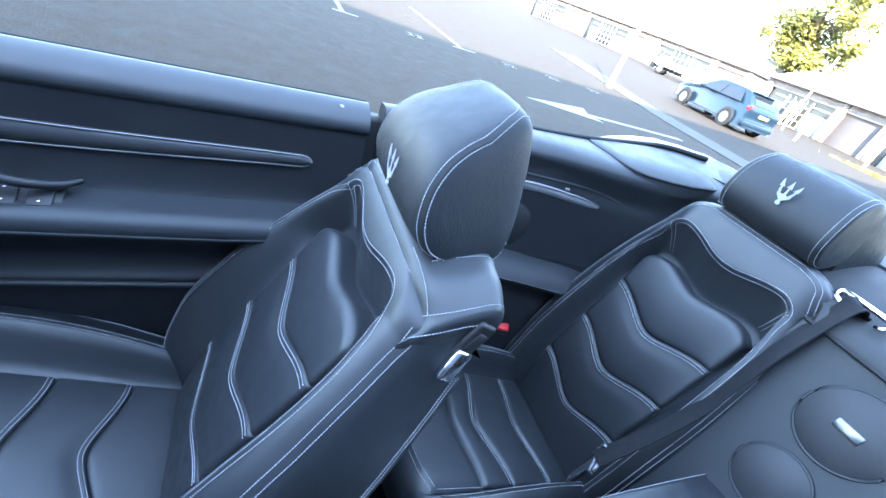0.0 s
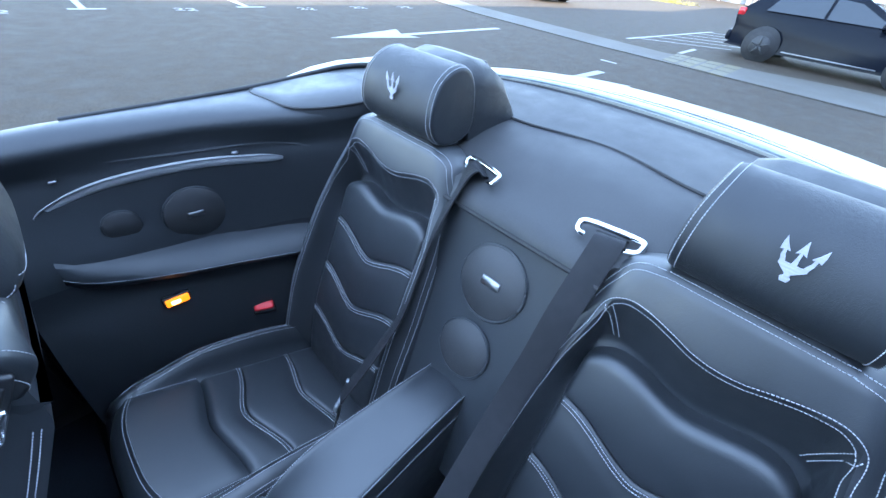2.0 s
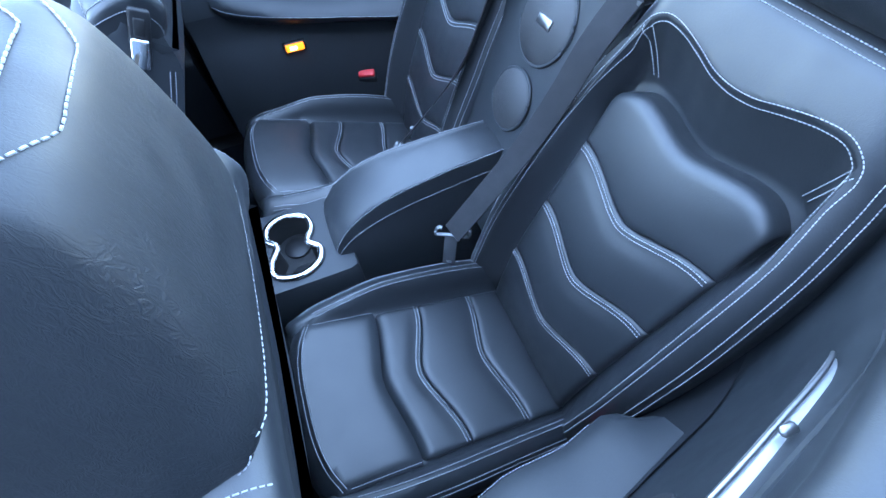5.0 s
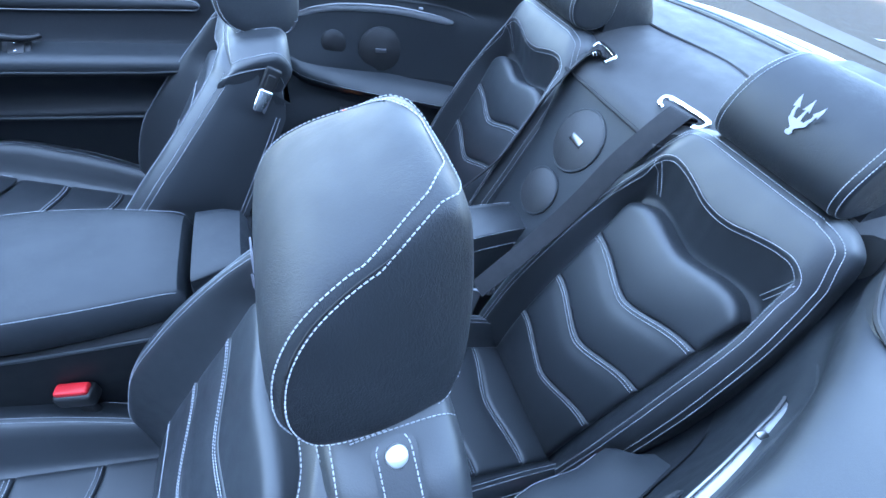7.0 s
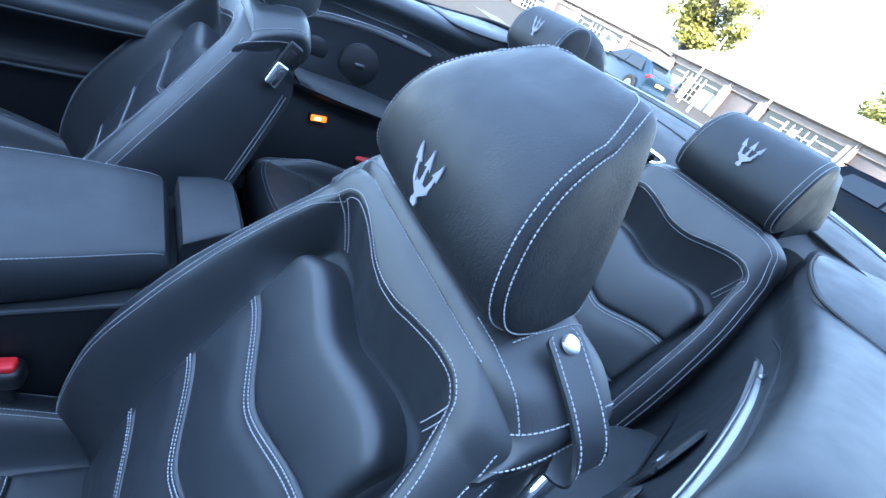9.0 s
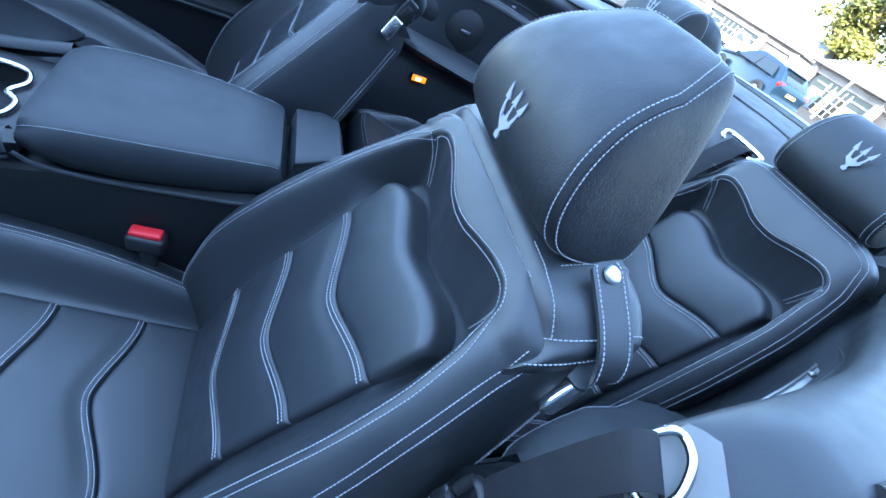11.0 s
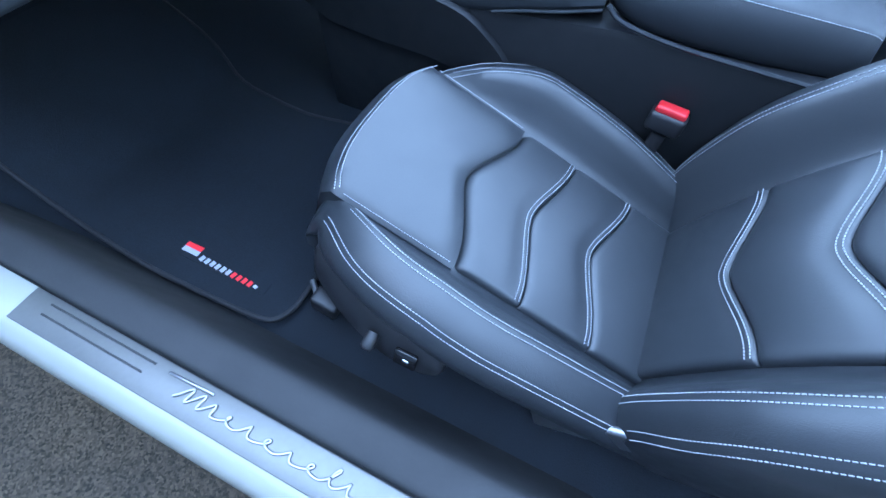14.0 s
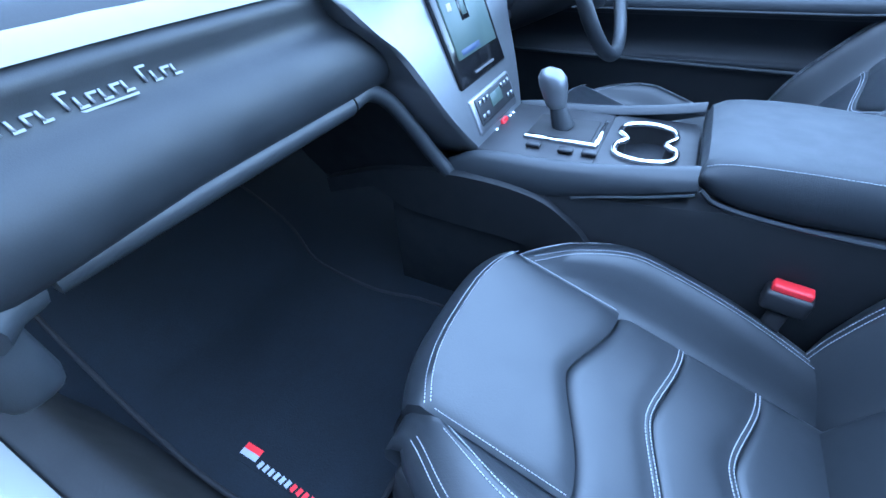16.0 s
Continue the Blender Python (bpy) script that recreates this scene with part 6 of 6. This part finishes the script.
def hatchback(at, turn, paint, label, dark_wheels=False, size=.86):
    """A hatchback car whose nose points along its local +x."""
    car = thing("hatchback_car", (0, 0, 0), label, "car", "parked cars")
    W = 1.78
    top = [(-2.05, .62), (-2.10, .88), (-2.04, .98), (-1.85, 1.12), (-1.55, 1.40), (-1.30, 1.46), (-.5, 1.48), (.1, 1.43), (.9, 1.02), (1.1, .97), (1.75, .86), (2.05, .72), (2.12, .52), (2.08, .28), (1.72, .22), (-1.75, .22), (-2.05, .30)]
    belt = .94
    pts = [(p.x, p.y) for p in spline([(x, z, 0) for x, z in top], 4, closed=True)]
    def half(x, z):
        w = W / 2 * (1 - .10 * abs(x / 2.1) ** 4)
        return w - max(z - belt, 0) * .42 - max(.45 - z, 0) * .12
    loops = []
    for k in (-1, -.96, -.8, -.4, 0, .4, .8, .96, 1):
        s = {1: .955, .96: .985}.get(abs(k), 1.0)
        loops.append([Vector((x * (s if z > .3 else 1), k * half(x, z), .22 + (z - .22) * (s if abs(k) == 1 else 1))) for x, z in pts])
    part("body", Shape().loft(loops), paint, car)
    for sg in (1, -1):
        for win in ([(-1.50, 1.0), (-1.28, 1.34), (-.42, 1.38), (-.42, 1.0)], [(-.36, 1.0), (-.36, 1.38), (.06, 1.34), (.72, 1.02), (.70, .99)]):
            part("side_window", Shape().loft([[Vector((x, sg * (half(x, z) + o), z)) for x, z in win] for o in (-.03, .004)]), CARGLASS, car)
        part("mirror", Shape().box((.10, .18, .12), Matrix.Translation((.62, sg * .98, 1.02)), .03, 2), paint, car)
        part("tail_lamp", Shape().box((.16, .26, .16), Matrix.Translation((-1.98, sg * .68, .92)), .03, 2), LENS_RED, car)
        part("headlamp", Shape().box((.30, .26, .14), Matrix.Translation((1.88, sg * .62, .72)), .04, 2), CHROME, car)
        for x in (-1.30, 1.33):
            part("wheel_arch", Shape().disc(.375, .02, Matrix.Translation((x, sg * (half(x, .4) - .005), .34)) @ Matrix.Rotation(-sg * radians(90), 4, "X"), 30, .002), RUBBER, car)
            wheel(car, Vector((x, sg * (half(x, .4) - .075), .315)), .315, .20, rim=PLASTIC if dark_wheels else None)
        part("sill_strip", Shape().box((1.7, .02, .022), Matrix.Translation((0, sg * (half(0, .28) + .004), .28)), .004, 1), SATIN if dark_wheels else RUBBER, car)
    part("rear_window", Shape().loft([[Vector((-1.93 + o, -.56, 1.06)), Vector((-1.60 + o, -.50, 1.37)), Vector((-1.60 + o, .50, 1.37)), Vector((-1.93 + o, .56, 1.06))] for o in (.05, -.012)]), CARGLASS, car)
    part("windscreen", Shape().loft([[Vector((.22 + o, -.58, 1.385)), Vector((.88 + o, -.66, 1.04)), Vector((.88 + o, .66, 1.04)), Vector((.22 + o, .58, 1.385))] for o in (-.05, .016)]), CARGLASS, car)
    part("number_plate", Shape().box((.02, .50, .11), Matrix.Translation((-2.115, 0, .76)), .004, 1), YELLOW, car)
    part("rear_bumper", Shape().box((.12, 1.60, .22), Matrix.Translation((-2.06, 0, .42)), .05, 3), paint, car)
    part("spoiler", Shape().box((.22, 1.10, .035), Matrix.Translation((-1.52, 0, 1.445)), .012, 2), paint, car)
    car.matrix_world = Matrix.Translation((*at, 0)) @ Matrix.Rotation(radians(turn), 4, "Z") @ Matrix.Scale(size, 4)
    return car


hatchback((16.7, 12.5), 79, BLUEPAINT, "blue hatchback parked in the sun", size=1.0)
hatchback((12.41, 0.88), -92, BLACKPAINT, "black hatchback parked in a bay", True, 0.97)


def truck(at, turn):
    """A small flatbed truck whose cab points along its local +x."""
    v = thing("flatbed_truck", (0, 0, 0), "white flatbed truck parked before the workshops", "truck")
    part("chassis", Shape().box((4.7, .8, .22), Matrix.Translation((0, 0, .58)), .03, 1), RUBBER, v)
    cab = [(.75, .55), (.75, 2.05), (.95, 2.18), (1.45, 2.15), (2.05, 1.45), (2.55, 1.22), (2.66, .95), (2.66, .45), (1.2, .45)]
    part("cab", Shape().loft([[Vector((x, y, z)) for x, z in cab] for y in (-.95, -.88, 0, .88, .95)]), VANWHITE, v)
    part("bed", Shape().box((3.0, 1.95, .14), Matrix.Translation((-.95, 0, .86)), .02, 1), VANWHITE, v)
    for y in (-.96, .96):
        part("side_board", Shape().box((3.0, .05, .38), Matrix.Translation((-.95, y, 1.10)), .01, 1), VANWHITE, v)
    part("tailboard", Shape().box((.05, 1.9, .38), Matrix.Translation((-2.43, 0, 1.10)), .01, 1), VANWHITE, v)
    for x in (-2.35, .50):
        for y in (-.9, .9):
            part("post", Shape().tube([(x, y, .9), (x, y, 2.1)], .04, 8), VANWHITE, v)
        part("rack_bar", Shape().tube([(x, -.9, 2.1), (x, .9, 2.1)], .04, 8), VANWHITE, v)
    for sg in (1, -1):
        win = [(.95, 1.45), (.98, 1.98), (1.40, 1.98), (1.80, 1.45)]
        part("side_window", Shape().loft([[Vector((x, sg * y, z)) for x, z in win] for y in (.92, .956)]), CARGLASS, v)
        for x in (-1.5, 1.9):
            wheel(v, Vector((x, sg * .85, .37)), .37, .24)
    part("windscreen", Shape().loft([[Vector((1.50 + o, -.78, 2.08)), Vector((2.02 + o, -.84, 1.49)), Vector((2.02 + o, .84, 1.49)), Vector((1.50 + o, .78, 2.08))] for o in (-.05, .015)]), CARGLASS, v)
    v.matrix_world = Matrix.Translation((*at, 0)) @ Matrix.Rotation(radians(turn), 4, "Z")


truck((36.0, 32.5), -62)


def glazed_bay(w, y0, wide):
    """A workshop front: pale doors with top lights at both ends, a glazed screen between them."""
    fr = part("shop_front", Shape().box((.05, wide, 2.75), Matrix.Translation((.16, y0 + wide / 2, 1.375))), CARGLASS, w, "glazed workshop front")
    third = wide / 3
    for k, f in ((0, .86), (2, .70)):
        a = y0 + k * third
        part("door_leaf", Shape().box((.08, third * f, 1.75), Matrix.Translation((.09, a + third * f / 2, .875)), .01, 1), DOORGREY, fr)
        part("top_rail", Shape().box((.08, third * f, .16), Matrix.Translation((.09, a + third * f / 2, 2.25)), .01, 1), DOORGREY, fr)
    for k in range(5):
        part("mullion", Shape().box((.10, .10 if 0 < k < 4 else .20, 2.6), Matrix.Translation((.07, y0 + third * (.95 + .275 * k), 1.3)), .01, 1), DOORGREY, fr)
    for z in (.10, .72, 1.34, 1.96):
        part("rail", Shape().box((.09, third, .10), Matrix.Translation((.08, y0 + wide / 2, z)), .01, 1), DOORGREY, fr)


def workshop(at, turn, units, label):
    """A low row of workshop units with shutters (s) and glazed fronts (g), facing local -x."""
    w = thing("workshop_row", (0, 0, 0), label, "building", "workshop rows")
    h, pier = 3.4, .85
    long = sum(7.4 if u == "g" else 3.4 for u in units) + pier * (len(units) + 1)
    part("back_wall", Shape().box((.3, long, h), Matrix.Translation((9, long / 2, h / 2))), BRICK, w, flat=True)
    for e in (.1, long - .1):
        part("end_wall", Shape().box((8.6, .2, h), Matrix.Translation((4.5, e, h / 2))), BRICK, w, flat=True)
    roof = Shape().loft([[Vector((x, y, z)) for x, z in ((-.45, h), (-.45, h + .10), (4.5, h + 2.0), (9.3, h + .10), (9.3, h))] for y in (-.3, long + .3)])
    part("roof", roof, ROOF, w, flat=True)
    part("gutter", Shape().tube([(-.50, -.3, h + .03), (-.50, long + .3, h + .03)], .07, 8), GREYDOOR, w)
    part("lintel", Shape().box((.3, long - .5, .62), Matrix.Translation((.02, long / 2, h - .31))), BRICK, w, flat=True)
    y = 0
    for k, u in enumerate(units + "e"):
        part("pier", Shape().box((.42, pier, h - .01), Matrix.Translation((-.02, y + pier / 2, h / 2)), .01, 1), BRICK, w, flat=True)
        part("drain_pipe", Shape().tube([(-.29, y + .25, .1), (-.29, y + .25, h)], .05, 8), PLASTERED, w)
        y += pier
        if u == "s":
            sh = part("shutter", Shape().box((.06, 3.4, 2.8), Matrix.Translation((.10, y + 1.7, 1.4))), GREYDOOR, w, "grey-brown roller shutter")
            sl = Shape()
            for j in range(22):
                sl.box((.012, 3.36, .118), Matrix.Translation((.066, y + 1.7, .08 + j * .124)), .003, 1)
            part("shutter_slats", sl, GREYDOOR, sh)
            y += 3.4
        elif u == "g":
            glazed_bay(w, y, 7.4)
            y += 7.4
    w.matrix_world = Matrix.Translation((*at, 0)) @ Matrix.Rotation(radians(turn), 4, "Z")


ROW_AT, ROW_TURN = Vector((40.1, -2.4, 0)), -11.3
workshop(ROW_AT[:2], ROW_TURN, "gsgsg", "low pale brick workshop row with shutters")
workshop((50.0, 35.0), 14, "sgsgsg", "low pale brick workshop row behind the truck")


def bollard(at, h=2.0, r=.20, mat_=YELLOW, label="tall yellow bollard with a white cap"):
    b = thing("bollard", (*at, 0), label, "bollard", "bollards")
    part("post", Shape().tube([(*at, 0), (*at, h)], r, 14), mat_, b)
    part("cap", Shape().disc(r * 1.2, r * 1.2, Matrix.Translation((*at, h)), 14, r * .6), VANWHITE, b)


along = Matrix.Rotation(radians(ROW_TURN), 3, "Z")
for y in (4.4, 16.9, 29.4):
    p = ROW_AT + along @ Vector((-.7, y, 0))
    bollard(p[:2])
bollard((28.8, 15.6), 1.2, .08, VANWHITE, "slim white bollard in the car park")


def lamp_post(at, h):
    p = thing("lamp_post", (*at, 0), "pale slender post in the car park", "post", "pale posts")
    part("pole", Shape().tube([(*at, 0), (*at, h)], lambda t: .08 - .02 * t, 10), VANWHITE, p)
    part("foot", Shape().disc(.14, .06, Matrix.Translation((*at, 0)), 14, .02), CONCRETE, p)


lamp_post((9.5, 11.3), 5.0)
lamp_post((29.7, 12.1), 5.2)
lamp_post((34.0, 19.6), 5.2)


def grass_tuft(at):
    rng = random.Random(3)
    sh = Shape()
    for k in range(420):
        c = Vector((at[0] + rng.gauss(0, .40), at[1] + rng.gauss(0, .75), 0))
        d = Vector((rng.gauss(0, .12), rng.gauss(0, .12), rng.uniform(.08, .24)))
        e = Vector((rng.gauss(0, 1), rng.gauss(0, 1), 0)).normalized() * .02
        sh.add([c - e, c + e, c + d], [(0, 1, 2)])
    tagged(part("weeds", sh, LEAF), "yellow-green weeds round a post", "weeds", "", "stuff")


grass_tuft((29.6, 11.8))


def tree(at, height, spread):
    rng = random.Random(7)
    t = thing("tree", (*at, 0), "autumn tree with yellow-green leaves behind the workshops", "tree")
    tr = Shape().tube(spline([(at[0], at[1], 0), (at[0] + .1, at[1], height * .3), (at[0] - .1, at[1] + .1, height * .7), (at[0], at[1], height * .95)], 4), lambda k: .28 * (1 - .85 * k), 10)
    for k in range(16):
        a, z = rng.uniform(0, 6.28), height * rng.uniform(.3, .8)
        r = spread * rng.uniform(.5, .95)
        tr.tube(spline([(at[0], at[1], z), (at[0] + r * .5 * math.cos(a), at[1] + r * .5 * math.sin(a), z + r * .35), (at[0] + r * math.cos(a), at[1] + r * math.sin(a), z + r * .5)], 3), lambda q: .09 * (1 - .8 * q), 6)
    part("trunk", tr, BARK, t)
    cr = Shape()
    centres = []
    for k in range(60):
        a, u = rng.uniform(0, 6.28), rng.uniform(-1, 1)
        r = spread * math.sqrt(1 - u * u * .8) * rng.uniform(.3, 1)
        centres.append(Vector((at[0] + r * math.cos(a), at[1] + r * math.sin(a), height * .68 + u * height * .32)))
    for k in range(16000):
        c = rng.choice(centres) + Vector((rng.gauss(0, .62), rng.gauss(0, .62), rng.gauss(0, .52)))
        d = Vector((rng.gauss(0, 1), rng.gauss(0, 1), rng.gauss(0, 1))).normalized()
        e = d.orthogonal().normalized()
        s = rng.uniform(.17, .34)
        cr.add([c - d * s, c + e * s * .5, c + d * s, c - e * s * .5], [(0, 1, 2, 3)])
    part("crown", cr, LEAF, t, kind="stuff")


tree((55.0, 35.5), 15.5, 5.6)
tree((58.0, 12.5), 9.6, 3.6)

# tall plain unseen building, added on the sunny side to shade the car
n_ = Vector((.57, .82, 0)).normalized()
a_ = Vector((-n_.y, n_.x, 0))
FOOT = [(20, -18), (5, -14.5), (2.7, -13.4), (-1.1, -10.5), (-5.3, -8.1), (-9.5, -6.0), (-12.8, -4.4), (-21, 2.6), (-26, 4), (-26, -12), (20, -30)]
blk = Shape().loft([[Vector((*(a_ * u + n_ * d)[:2], z)) for u, d in FOOT] for z in (0, 12.7, 13.0)])
setting("unseen_shade_building", blk, SHADEWALL, "plain blue-grey unseen building, added to shade the car park", "building", flat=True)

FALL = Matrix.Rotation(radians(2.4), 4, "Y")
for ob in list(scene.objects):
    if ob not in before and ob.parent is None:
        ob.matrix_world = FALL @ (ob.matrix_world if ob.matrix_world != Matrix() else ob.matrix_basis)
